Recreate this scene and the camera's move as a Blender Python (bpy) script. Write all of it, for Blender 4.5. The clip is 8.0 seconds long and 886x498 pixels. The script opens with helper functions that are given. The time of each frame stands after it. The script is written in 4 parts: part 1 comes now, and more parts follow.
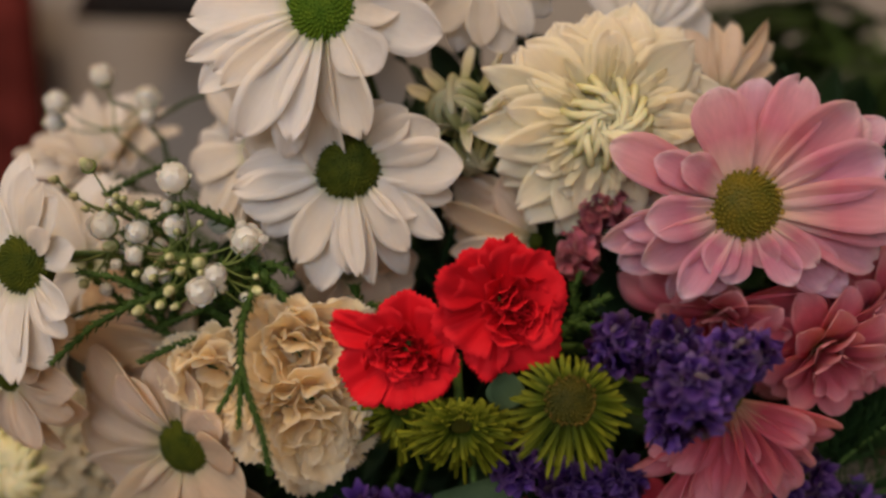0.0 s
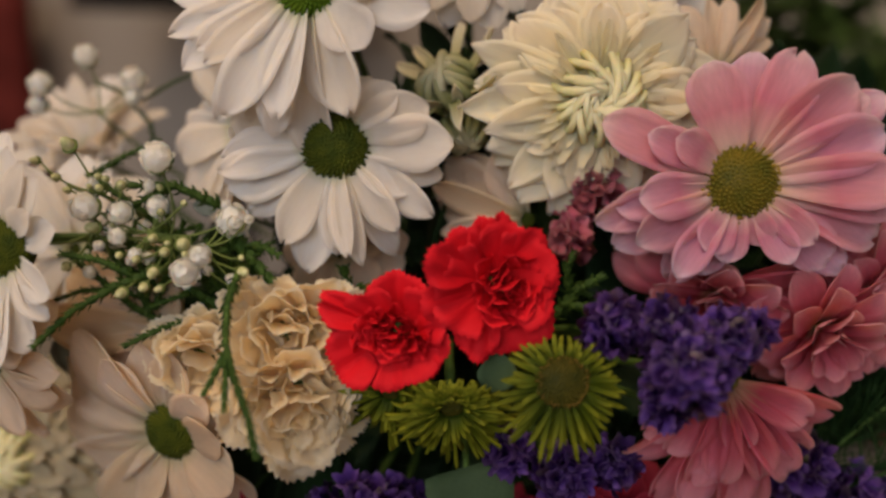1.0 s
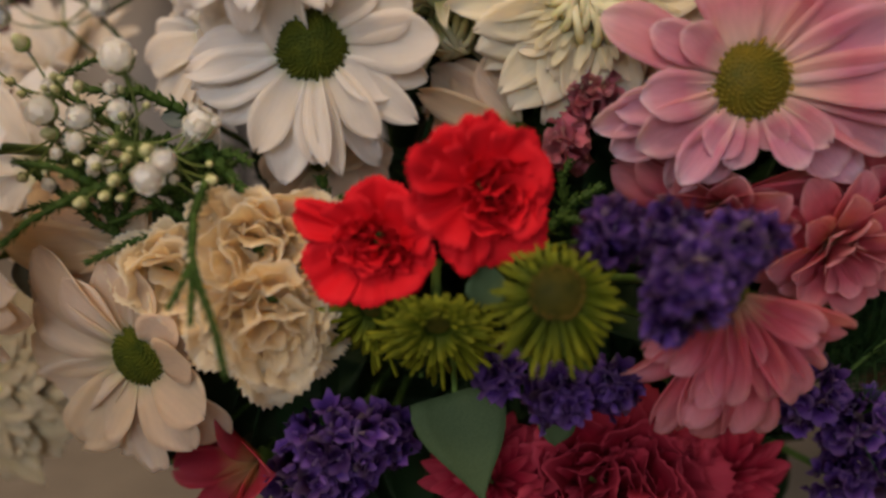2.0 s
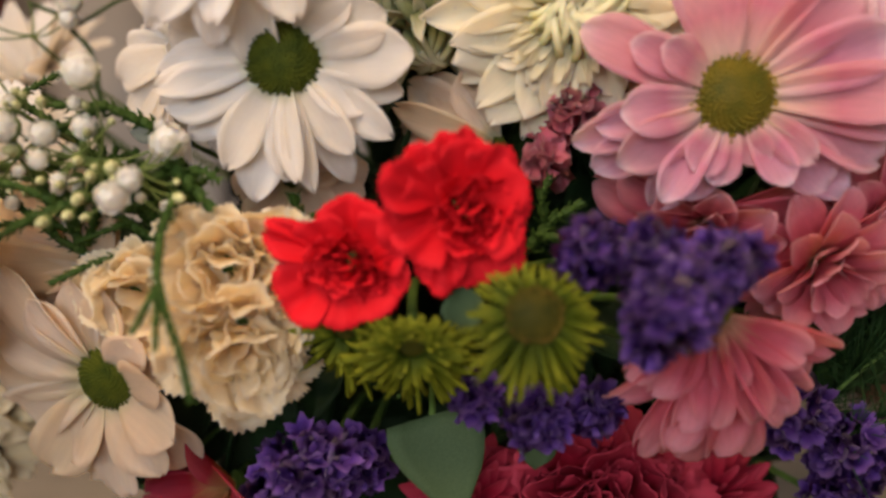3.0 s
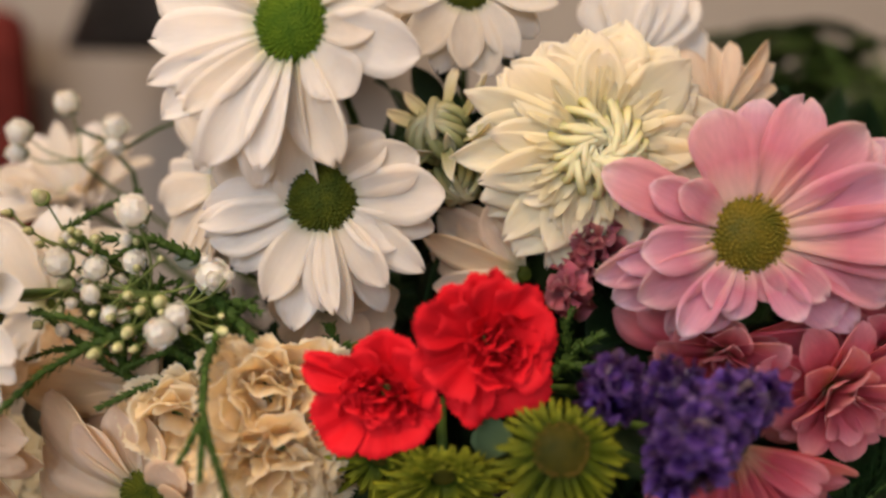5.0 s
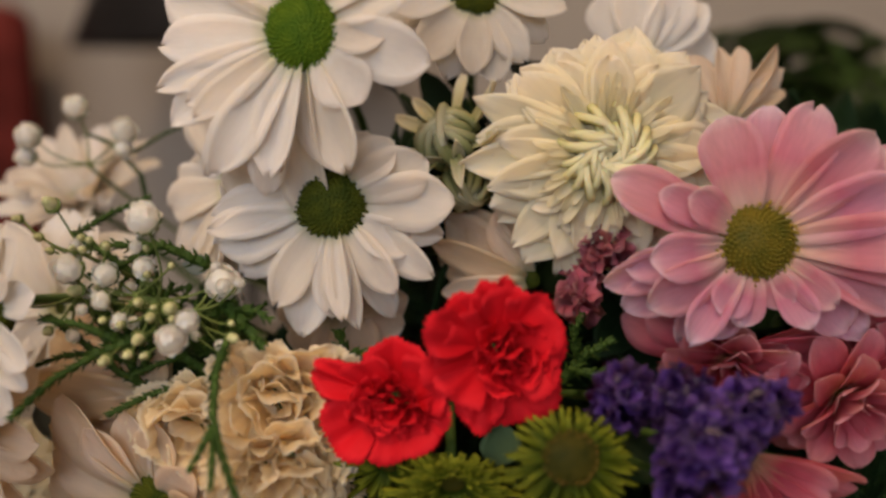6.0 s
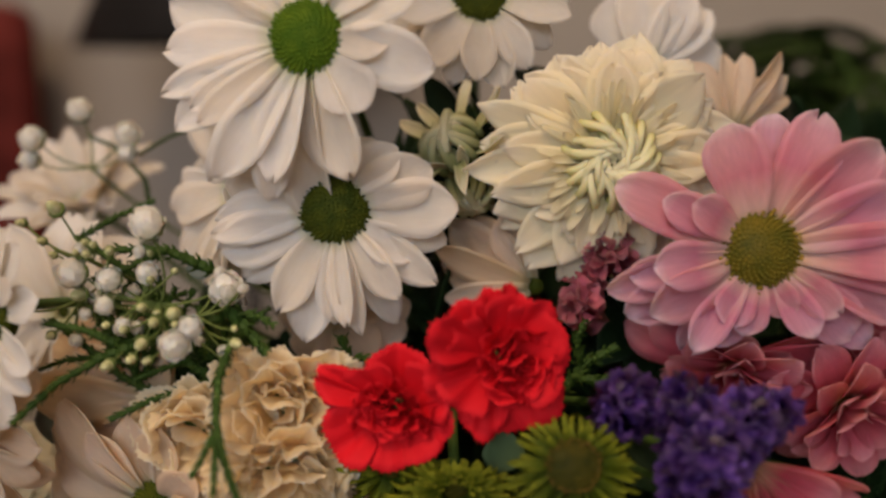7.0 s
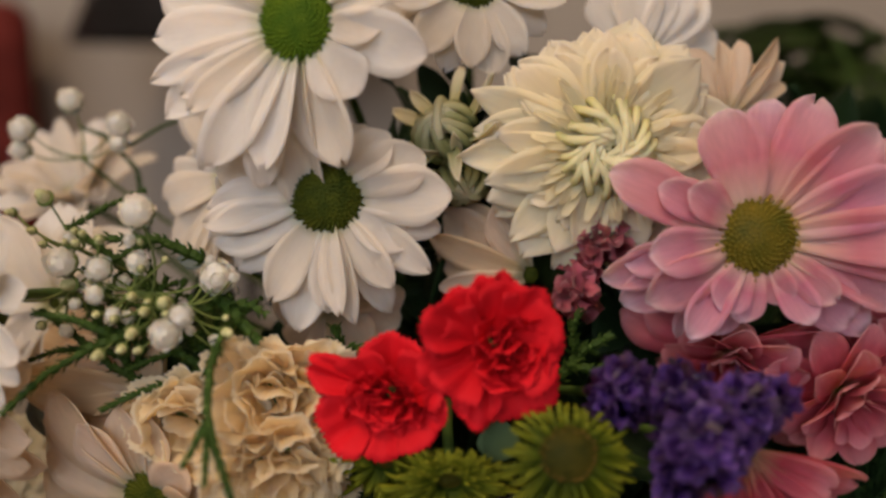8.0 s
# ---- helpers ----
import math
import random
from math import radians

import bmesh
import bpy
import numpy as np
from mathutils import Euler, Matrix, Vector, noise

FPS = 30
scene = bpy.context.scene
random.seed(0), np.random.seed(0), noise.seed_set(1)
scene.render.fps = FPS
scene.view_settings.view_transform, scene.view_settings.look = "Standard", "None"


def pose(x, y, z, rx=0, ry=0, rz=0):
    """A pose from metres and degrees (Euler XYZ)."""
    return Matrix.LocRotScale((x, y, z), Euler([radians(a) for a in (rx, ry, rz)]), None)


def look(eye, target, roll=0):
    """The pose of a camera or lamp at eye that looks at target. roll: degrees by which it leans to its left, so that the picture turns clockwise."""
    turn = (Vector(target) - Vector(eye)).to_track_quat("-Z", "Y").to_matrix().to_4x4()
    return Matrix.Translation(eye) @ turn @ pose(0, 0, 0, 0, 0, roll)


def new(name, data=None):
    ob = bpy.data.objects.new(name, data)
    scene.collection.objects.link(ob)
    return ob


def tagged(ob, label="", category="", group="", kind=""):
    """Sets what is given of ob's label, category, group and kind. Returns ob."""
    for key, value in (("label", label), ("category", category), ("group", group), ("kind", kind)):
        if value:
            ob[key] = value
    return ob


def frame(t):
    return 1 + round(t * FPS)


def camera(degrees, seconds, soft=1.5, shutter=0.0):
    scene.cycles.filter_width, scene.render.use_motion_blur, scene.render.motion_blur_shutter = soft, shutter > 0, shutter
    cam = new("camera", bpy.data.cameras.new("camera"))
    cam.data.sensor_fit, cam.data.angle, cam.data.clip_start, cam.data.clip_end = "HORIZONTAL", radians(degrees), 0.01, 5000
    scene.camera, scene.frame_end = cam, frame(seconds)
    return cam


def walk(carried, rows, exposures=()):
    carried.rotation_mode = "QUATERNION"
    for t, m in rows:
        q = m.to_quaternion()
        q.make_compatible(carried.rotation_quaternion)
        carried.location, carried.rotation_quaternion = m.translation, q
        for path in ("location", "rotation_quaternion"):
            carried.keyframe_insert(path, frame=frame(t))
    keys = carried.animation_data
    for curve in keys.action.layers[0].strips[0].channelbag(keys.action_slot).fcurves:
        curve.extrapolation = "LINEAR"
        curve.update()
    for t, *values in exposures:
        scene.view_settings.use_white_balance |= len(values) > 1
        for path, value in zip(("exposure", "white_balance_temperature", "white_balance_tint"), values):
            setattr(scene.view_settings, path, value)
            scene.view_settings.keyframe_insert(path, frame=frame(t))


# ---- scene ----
cam = camera(48.6, 8.0, soft=2.8)
cam.data.dof.use_dof, cam.data.dof.focus_distance, cam.data.dof.aperture_fstop = True, 0.268, 4.6
METRES, EYE, TILT, LEAN, TURN = 0.085, 1.05, -12.0, 0.0, 0.0
ROWS = [
    (0.0, 0.0, 0.0, 0.0, 0.0, 0.0, -0.0),
    (0.5, 0.0236, 0.0423, -0.0412, -0.07, -0.39, 0.28),
    (1.0, 0.0315, 0.0692, -0.0381, -0.02, -0.51, 0.33),
    (1.5, 0.0351, 0.0878, -0.048, 0.03, -0.36, 0.35),
    (1.6, 0.0411, 0.1229, -0.078, 0.01, -0.71, 0.38),
    (1.8, 0.0607, 0.2304, -0.1697, -0.04, -1.76, 0.49),
    (2.0, 0.0722, 0.2944, -0.2244, -0.07, -2.39, 0.55),
    (3.5, 0.1311, 0.3845, -0.182, -0.67, -1.85, 0.68),
    (4.0, 0.0982, 0.3704, -0.1745, -0.28, -1.5, 0.81),
    (4.5, 0.0628, 0.3067, -0.0463, -0.06, 0.71, 0.54),
    (5.0, 0.0607, 0.229, 0.0148, 0.02, 1.78, 0.42),
    (6.5, 0.0354, 0.2243, 0.0664, 0.31, 1.27, 0.28),
    (7.0, 0.0356, 0.2244, 0.0742, 0.28, 1.44, 0.07),
    (7.5, 0.0391, 0.241, 0.0525, 0.26, 1.34, 0.15),
    (8.0, 0.0502, 0.2554, 0.046, 0.19, 1.27, 0.29),
]
walk(cam, [(t, pose(0, 0, EYE, TILT, LEAN, TURN) @ pose(METRES * x, METRES * y, METRES * z, 90 + pitch, roll, yaw)) for t, x, y, z, yaw, pitch, roll in ROWS],
     exposures=[(0.0, -0.24, 6500, 11), (1.5, -0.24, 6500, 11), (2.2, -0.29, 6500, 11), (3.3, 0.46, 6500, 11), (4.5, 0.43, 6500, 11), (5.0, 0.31, 6500, 11), (5.2, 0.21, 6500, 11), (6.5, -0.22, 6500, 11), (8.0, -0.18, 6500, 11)])

# ---- light: dim room sky through a window, and an added warm fill overhead ----
world = bpy.data.worlds.new("world")
scene.world = world
world.use_nodes = True
sky = world.node_tree.nodes.new("ShaderNodeTexSky")
sky.sky_type, sky.sun_disc, sky.sun_elevation, sky.sun_rotation = "NISHITA", False, radians(35), radians(220)
world.node_tree.links.new(sky.outputs[0], world.node_tree.nodes["Background"].inputs[0])
world.node_tree.nodes["Background"].inputs[1].default_value = 0.1


def area(name, eye, target, size, size_y, watts, colour):
    lamp = bpy.data.lights.new(name, "AREA")
    lamp.shape, lamp.size, lamp.size_y, lamp.energy, lamp.color = "RECTANGLE", size, size_y, watts, colour
    ob = new(name, lamp)
    ob.matrix_world = look(eye, target)
    return ob


area("window_light", (-0.6, -1.92, 1.85), (0.0, 0.3, 1.0), 2.5, 1.0, 38, (1.0, 0.935, 0.9))
# unseen lamp added overhead to fill the shadows with warm light
area("warm_fill_light", (-0.35, -0.5, 2.52), (0.0, 0.25, 0.95), 0.5, 0.5, 24, (1.0, 0.69, 0.42))


# ---- materials ----
def material(name, rough=0.5):
    m = bpy.data.materials.new(name)
    m.use_nodes = True
    p = m.node_tree.nodes["Principled BSDF"]
    p.inputs["Roughness"].default_value = rough
    return m, m.node_tree.nodes, m.node_tree.links, p


def ramp(nodes, stops):
    r = nodes.new("ShaderNodeValToRGB")
    els = r.color_ramp.elements
    while len(els) < len(stops):
        els.new(0.5)
    for e, (at, c) in zip(els, stops):
        e.position, e.color = at, (*c, 1)
    return r


def petal_material(name, stops, rough=0.55, through_light=0.36, veins=0.2, axis="Y", vary=0.1, blotch=0.08, soft_light=0.6, light_drift=None):
    """A petal: colour from base to tip, fine veins along it, soft light through it."""
    m, nodes, links, p = material(name, rough)
    tc = nodes.new("ShaderNodeTexCoord")
    sep = nodes.new("ShaderNodeSeparateXYZ")
    links.new(tc.outputs["Object"], sep.inputs[0])
    r = ramp(nodes, stops)
    if axis == "R":
        ln = nodes.new("ShaderNodeVectorMath")
        ln.operation = "LENGTH"
        links.new(tc.outputs["Object"], ln.inputs[0])
        links.new(ln.outputs["Value"], r.inputs[0])
    else:
        links.new(sep.outputs[axis], r.inputs[0])
    mp = nodes.new("ShaderNodeMapping")
    mp.inputs["Scale"].default_value = (26, 1.6, 26)
    links.new(tc.outputs["Object"], mp.inputs[0])
    vein = nodes.new("ShaderNodeTexNoise")
    vein.inputs["Scale"].default_value, vein.inputs["Detail"].default_value = 1.0, 4
    links.new(mp.outputs[0], vein.inputs["Vector"])
    info = nodes.new("ShaderNodeObjectInfo")
    spots = nodes.new("ShaderNodeTexNoise")
    spots.noise_dimensions = "4D"
    spots.inputs["Scale"].default_value, spots.inputs["Detail"].default_value = 2.6, 5
    links.new(tc.outputs["Object"], spots.inputs["Vector"])
    w = nodes.new("ShaderNodeMath")
    w.operation = "MULTIPLY"
    w.inputs[1].default_value = 40
    links.new(info.outputs["Random"], w.inputs[0])
    links.new(w.outputs[0], spots.inputs["W"])
    value = nodes.new("ShaderNodeMath")
    value.operation = "MULTIPLY_ADD"
    links.new(vein.outputs[0], value.inputs[0])
    value.inputs[1].default_value, value.inputs[2].default_value = veins, 1.0 - veins * 0.5
    v2 = nodes.new("ShaderNodeMath")
    v2.operation = "MULTIPLY_ADD"
    links.new(spots.outputs[0], v2.inputs[0])
    v2.inputs[1].default_value = blotch * 2
    links.new(value.outputs[0], v2.inputs[2])
    v3 = nodes.new("ShaderNodeMath")
    v3.operation = "MULTIPLY_ADD"
    links.new(info.outputs["Random"], v3.inputs[0])
    v3.inputs[1].default_value = vary
    links.new(v2.outputs[0], v3.inputs[2])
    v4 = nodes.new("ShaderNodeMath")
    v4.operation = "SUBTRACT"
    v4.inputs[1].default_value = blotch + vary * 0.5
    links.new(v3.outputs[0], v4.inputs[0])
    hsv = nodes.new("ShaderNodeHueSaturation")
    links.new(r.outputs[0], hsv.inputs["Color"])
    if light_drift:
        # warm shade to cool daylight put into the petals of one bloom at random
        tone = nodes.new("ShaderNodeMath")
        tone.operation = "MULTIPLY_ADD"
        tone.inputs[1].default_value, tone.inputs[2].default_value = 0.5, -0.25
        links.new(spots.outputs[0], tone.inputs[0])
        both = nodes.new("ShaderNodeMath")
        links.new(tone.outputs[0], both.inputs[0])
        links.new(info.outputs["Random"], both.inputs[1])
        hue = ramp(nodes, [(0.15, light_drift[0]), (0.85, light_drift[1])])
        links.new(both.outputs[0], hue.inputs[0])
        shade = nodes.new("ShaderNodeMix")
        shade.data_type, shade.blend_type = "RGBA", "MULTIPLY"
        shade.inputs[0].default_value = 1.0
        links.new(r.outputs[0], shade.inputs[6])
        links.new(hue.outputs[0], shade.inputs[7])
        links.new(shade.outputs[2], hsv.inputs["Color"])
    links.new(v4.outputs[0], hsv.inputs["Value"])
    links.new(hsv.outputs[0], p.inputs["Base Color"])
    b = nodes.new("ShaderNodeBump")
    b.inputs["Strength"].default_value, b.inputs["Distance"].default_value = 0.3, 0.0004
    links.new(vein.outputs[0], b.inputs["Height"])
    links.new(b.outputs[0], p.inputs["Normal"])
    p.inputs["Specular IOR Level"].default_value = 0.1
    p.inputs["Subsurface Weight"].default_value, p.inputs["Subsurface Scale"].default_value = soft_light, 0.0025
    p.inputs["Subsurface Radius"].default_value = (1.0, 0.75, 0.55)
    tr = nodes.new("ShaderNodeBsdfTranslucent")
    warm = nodes.new("ShaderNodeMix")
    warm.data_type, warm.blend_type = "RGBA", "MULTIPLY"
    warm.inputs[0].default_value = 1.0
    links.new(hsv.outputs[0], warm.inputs[6])
    warm.inputs[7].default_value = (1.0, 0.95, 0.86, 1)
    links.new(warm.outputs[2], tr.inputs[0])
    mix = nodes.new("ShaderNodeMixShader")
    mix.inputs[0].default_value = through_light
    links.new(p.outputs[0], mix.inputs[1])
    links.new(tr.outputs[0], mix.inputs[2])
    links.new(mix.outputs[0], nodes["Material Output"].inputs[0])
    return m


def plain_material(name, a, b, scale, rough=0.6, bump=0.3, distance=0.0005, metal=0.0, stretch=(1, 1, 1)):
    """A surface whose colour wanders between two tones at two scales, with fine relief."""
    m, nodes, links, p = material(name, rough)
    p.inputs["Metallic"].default_value, p.inputs["Specular IOR Level"].default_value = metal, 0.14
    tc = nodes.new("ShaderNodeTexCoord")
    mp = nodes.new("ShaderNodeMapping")
    mp.inputs["Scale"].default_value = stretch
    links.new(tc.outputs["Object"], mp.inputs[0])
    n = nodes.new("ShaderNodeTexNoise")
    n.inputs["Scale"].default_value, n.inputs["Detail"].default_value, n.inputs["Roughness"].default_value = scale, 8, 0.62
    links.new(mp.outputs[0], n.inputs["Vector"])
    r = ramp(nodes, [(0.3, a), (0.7, b)])
    links.new(n.outputs[0], r.inputs[0])
    info = nodes.new("ShaderNodeObjectInfo")
    v = nodes.new("ShaderNodeMath")
    v.operation = "MULTIPLY_ADD"
    v.inputs[1].default_value, v.inputs[2].default_value = 0.3, 0.85
    links.new(info.outputs["Random"], v.inputs[0])
    hsv = nodes.new("ShaderNodeHueSaturation")
    links.new(r.outputs[0], hsv.inputs["Color"])
    links.new(v.outputs[0], hsv.inputs["Value"])
    links.new(hsv.outputs[0], p.inputs["Base Color"])
    n2 = nodes.new("ShaderNodeTexNoise")
    n2.inputs["Scale"].default_value, n2.inputs["Detail"].default_value = scale * 6, 4
    links.new(mp.outputs[0], n2.inputs["Vector"])
    bp = nodes.new("ShaderNodeBump")
    bp.inputs["Strength"].default_value, bp.inputs["Distance"].default_value = bump, distance
    links.new(n2.outputs[0], bp.inputs["Height"])
    links.new(bp.outputs[0], p.inputs["Normal"])
    return m


WHITE = petal_material("white_petal", [(0.0, (0.62, 0.64, 0.36)), (0.2, (0.9, 0.88, 0.83)), (0.75, (0.93, 0.915, 0.885)), (1.0, (0.93, 0.9, 0.87))], veins=0.12, through_light=0.37, light_drift=((1.0, 0.94, 0.85), (1.0, 0.985, 0.985)))
CREAM = petal_material("cream_petal", [(0.0, (0.72, 0.68, 0.32)), (0.25, (0.92, 0.83, 0.52)), (0.8, (0.95, 0.87, 0.62)), (1.0, (0.95, 0.87, 0.7))], through_light=0.34, veins=0.14)
# cream petal with the dim light of the low edge put into its colour
DIM_CREAM = petal_material("dimmed_cream_petal", [(0.0, (0.4, 0.34, 0.12)), (0.4, (0.52, 0.42, 0.24)), (1.0, (0.6, 0.5, 0.34))])
QUILL = petal_material("pale_green_cream_quill", [(0.0, (0.55, 0.57, 0.17)), (0.4, (0.85, 0.8, 0.48)), (1.0, (0.92, 0.86, 0.62))], through_light=0.4)
COIL = petal_material("pale_green_cream_coil", [(0.0, (0.4, 0.42, 0.1)), (0.35, (0.72, 0.68, 0.34)), (0.8, (0.88, 0.83, 0.56))], through_light=0.3, axis="R", veins=0.1)
BLUSH = petal_material("faded_white_petal", [(0.0, (0.62, 0.56, 0.34)), (0.25, (0.8, 0.655, 0.48)), (1.0, (0.86, 0.715, 0.545))], through_light=0.42, light_drift=((1.0, 0.94, 0.84), (1.0, 1.0, 1.02)))
PINK = petal_material("pink_petal", [(0.0, (0.6, 0.45, 0.2)), (0.16, (0.78, 0.46, 0.42)), (0.5, (0.69, 0.215, 0.3)), (0.85, (0.75, 0.34, 0.43)), (1.0, (0.86, 0.58, 0.65))], veins=0.3, through_light=0.3, light_drift=((0.97, 0.93, 0.88), (1.0, 1.0, 1.06)))
# the pink petal again, deepened in colour for shade under the open bloom
ROSE = petal_material("shaded_pink_petal", [(0.0, (0.55, 0.26, 0.16)), (0.3, (0.56, 0.065, 0.095)), (0.65, (0.67, 0.12, 0.165)), (1.0, (0.81, 0.31, 0.35))], veins=0.3, through_light=0.3, light_drift=((0.92, 0.8, 0.8), (1.0, 1.0, 1.04)))
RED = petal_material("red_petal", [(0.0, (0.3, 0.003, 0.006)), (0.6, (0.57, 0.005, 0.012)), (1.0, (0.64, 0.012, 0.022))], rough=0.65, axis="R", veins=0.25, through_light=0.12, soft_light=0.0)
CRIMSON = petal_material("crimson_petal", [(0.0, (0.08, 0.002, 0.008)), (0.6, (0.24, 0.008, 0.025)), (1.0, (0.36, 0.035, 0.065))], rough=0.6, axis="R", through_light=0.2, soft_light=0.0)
LILY = petal_material("crimson_pink_lily_petal", [(0.0, (0.4, 0.2, 0.08)), (0.4, (0.3, 0.013, 0.03)), (1.0, (0.43, 0.04, 0.08))], veins=0.35)
IVORY = petal_material("ivory_carnation_petal", [(0.0, (0.95, 0.74, 0.34)), (0.45, (0.98, 0.81, 0.46)), (0.75, (0.98, 0.86, 0.57)), (1.0, (0.98, 0.9, 0.68))], axis="R", veins=0.15, through_light=0.45, vary=0.06, blotch=0.06)
# throat ramped near black to deepen the shade inside each funnel; rim paler
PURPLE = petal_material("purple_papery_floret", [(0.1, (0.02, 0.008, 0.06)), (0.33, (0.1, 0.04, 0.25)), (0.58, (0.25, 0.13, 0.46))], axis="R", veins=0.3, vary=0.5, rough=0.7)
MAUVE = petal_material("mauve_floret", [(0.0, (0.3, 0.07, 0.11)), (0.4, (0.64, 0.22, 0.3)), (0.75, (0.82, 0.46, 0.52))], axis="R", veins=0.3, vary=0.4)
# lime lowered in colour to carry the shade cast by the red carnations
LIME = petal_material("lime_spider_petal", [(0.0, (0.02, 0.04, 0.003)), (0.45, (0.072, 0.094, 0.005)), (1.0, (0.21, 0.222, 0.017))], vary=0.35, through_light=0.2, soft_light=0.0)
SAGE = petal_material("grey_green_bud_petal", [(0.0, (0.14, 0.17, 0.04)), (0.35, (0.42, 0.42, 0.2)), (1.0, (0.78, 0.73, 0.58))], vary=0.3)
SAGE_COIL = petal_material("grey_green_curling_petal", [(0.0, (0.12, 0.15, 0.04)), (0.4, (0.34, 0.36, 0.18)), (0.9, (0.66, 0.64, 0.46))], vary=0.3, axis="R")
BUD = petal_material("baby_breath_white", [(0.2, (0.88, 0.85, 0.72)), (0.42, (0.93, 0.91, 0.85))], axis="R", vary=0.1, veins=0.05, through_light=0.25)
EYE_GREEN = plain_material("green_floret_disc", (0.02, 0.036, 0.002), (0.065, 0.075, 0.005), 260, 0.7)
EYE_BRIGHT = plain_material("bright_green_floret_disc", (0.035, 0.085, 0.003), (0.085, 0.14, 0.007), 260, 0.7)
EYE_LIME = plain_material("lime_olive_floret_disc", (0.02, 0.028, 0.002), (0.068, 0.056, 0.004), 200, 0.6)
EYE_OLIVE = plain_material("olive_yellow_floret_disc", (0.06, 0.062, 0.005), (0.15, 0.11, 0.01), 200, 0.55)
EYE_BROWN = plain_material("brown_olive_florets", (0.07, 0.045, 0.01), (0.16, 0.1, 0.016), 200, 0.6)
EYE_RIM = plain_material("golden_florets", (0.22, 0.15, 0.02), (0.34, 0.22, 0.03), 200, 0.55)
STEM = plain_material("green_stem", (0.05, 0.1, 0.02), (0.1, 0.17, 0.04), 120, 0.5)
FINE_STEM = plain_material("fine_olive_stem", (0.08, 0.12, 0.03), (0.15, 0.19, 0.055), 150, 0.5)
SCALE = plain_material("scaly_conifer_green", (0.02, 0.048, 0.008), (0.05, 0.092, 0.018), 300, 0.55)
# leaf green darkened to stand in for deep shade between the blooms
LEAF = plain_material("gap_shade_leaf", (0.006, 0.018, 0.007), (0.015, 0.036, 0.012), 80, 0.5)
GREY_LEAF = plain_material("grey_green_leaf", (0.036, 0.066, 0.03), (0.06, 0.095, 0.046), 60, 0.6)
BLUE_LEAF = plain_material("blue_grey_leaf", (0.1, 0.14, 0.15), (0.2, 0.25, 0.25), 60, 0.6)
NEEDLE = plain_material("fern_needle_green", (0.009, 0.03, 0.009), (0.022, 0.055, 0.013), 200, 0.6)
PLANT = plain_material("house_plant_green", (0.01, 0.022, 0.005), (0.028, 0.05, 0.01), 40, 0.5)
WALL = plain_material("cream_wall_paint", (0.41, 0.365, 0.32), (0.45, 0.405, 0.355), 3, 0.8, 0.15, 0.002)
CEILING = plain_material("white_ceiling_paint", (0.72, 0.7, 0.66), (0.76, 0.74, 0.7), 3, 0.85, 0.1, 0.002)
FLOOR = plain_material("brown_wood_floor", (0.13, 0.08, 0.045), (0.22, 0.14, 0.08), 6, 0.45, 0.2, 0.001, stretch=(1, 12, 1))
CLOTH = plain_material("beige_table_linen", (0.2, 0.175, 0.145), (0.27, 0.24, 0.2), 30, 0.9, 0.5, 0.001)
BLACK = plain_material("black_plastic", (0.012, 0.011, 0.011), (0.02, 0.018, 0.018), 20, 0.45)
RED_FABRIC = plain_material("dark_red_upholstery", (0.04, 0.006, 0.005), (0.2, 0.036, 0.03), 9, 0.9, 0.6, 0.002)
WOOD = plain_material("dark_wood", (0.06, 0.03, 0.015), (0.12, 0.06, 0.03), 12, 0.45, 0.2, 0.0008, stretch=(1, 1, 8))
FOAM = plain_material("wet_green_floral_foam", (0.02, 0.06, 0.03), (0.04, 0.09, 0.045), 120, 0.95)
DISH = plain_material("dark_green_plastic_dish", (0.01, 0.025, 0.015), (0.018, 0.035, 0.02), 30, 0.4)
CLAY = plain_material("brown_clay_pot", (0.16, 0.08, 0.05), (0.24, 0.12, 0.075), 20, 0.8)


# ---- building helpers ----
def mesh_of(name, bm, mat, smooth=True):
    bmesh.ops.recalc_face_normals(bm, faces=bm.faces)
    me = bpy.data.meshes.new(name)
    bm.to_mesh(me)
    bm.free()
    for p in me.polygons:
        p.use_smooth = smooth
    me.materials.append(mat)
    return me


def part(name, data, mat, parent, label="", at=None, smooth=True):
    """Links a bmesh or a shared mesh as one object under a thing or a part."""
    ob = new(name, data if isinstance(data, bpy.types.Mesh) else mesh_of(name, data, mat, smooth))
    ob.parent = parent
    if at is not None:
        ob.matrix_basis = at
    if label:
        ob["label"] = label
    return ob


def thing(name, at, label, category, group="", kind=""):
    ob = new(name)
    ob.empty_display_size = 0.01
    ob.matrix_basis = at if isinstance(at, Matrix) else Matrix.Translation(at)
    return tagged(ob, label, category, group, kind)


def sheet(bm, pts, thick):
    """A closed thin sheet from a grid of (point, normal-side offset)."""
    nu, nv = len(pts), len(pts[0])
    top = [[bm.verts.new(p) for p in row] for row in pts]
    low = [[bm.verts.new((p[0], p[1], p[2] - thick)) for p in row] for row in pts]
    for i in range(nu - 1):
        for j in range(nv - 1):
            bm.faces.new((top[i][j], top[i + 1][j], top[i + 1][j + 1], top[i][j + 1]))
            bm.faces.new((low[i][j], low[i][j + 1], low[i + 1][j + 1], low[i + 1][j]))
    for i in range(nu - 1):
        for j in (0, nv - 1):
            bm.faces.new((top[i][j], low[i][j], low[i + 1][j], top[i + 1][j]))
    for j in range(nv - 1):
        for i in (0, nu - 1):
            bm.faces.new((top[i][j], top[i][j + 1], low[i][j + 1], low[i][j]))


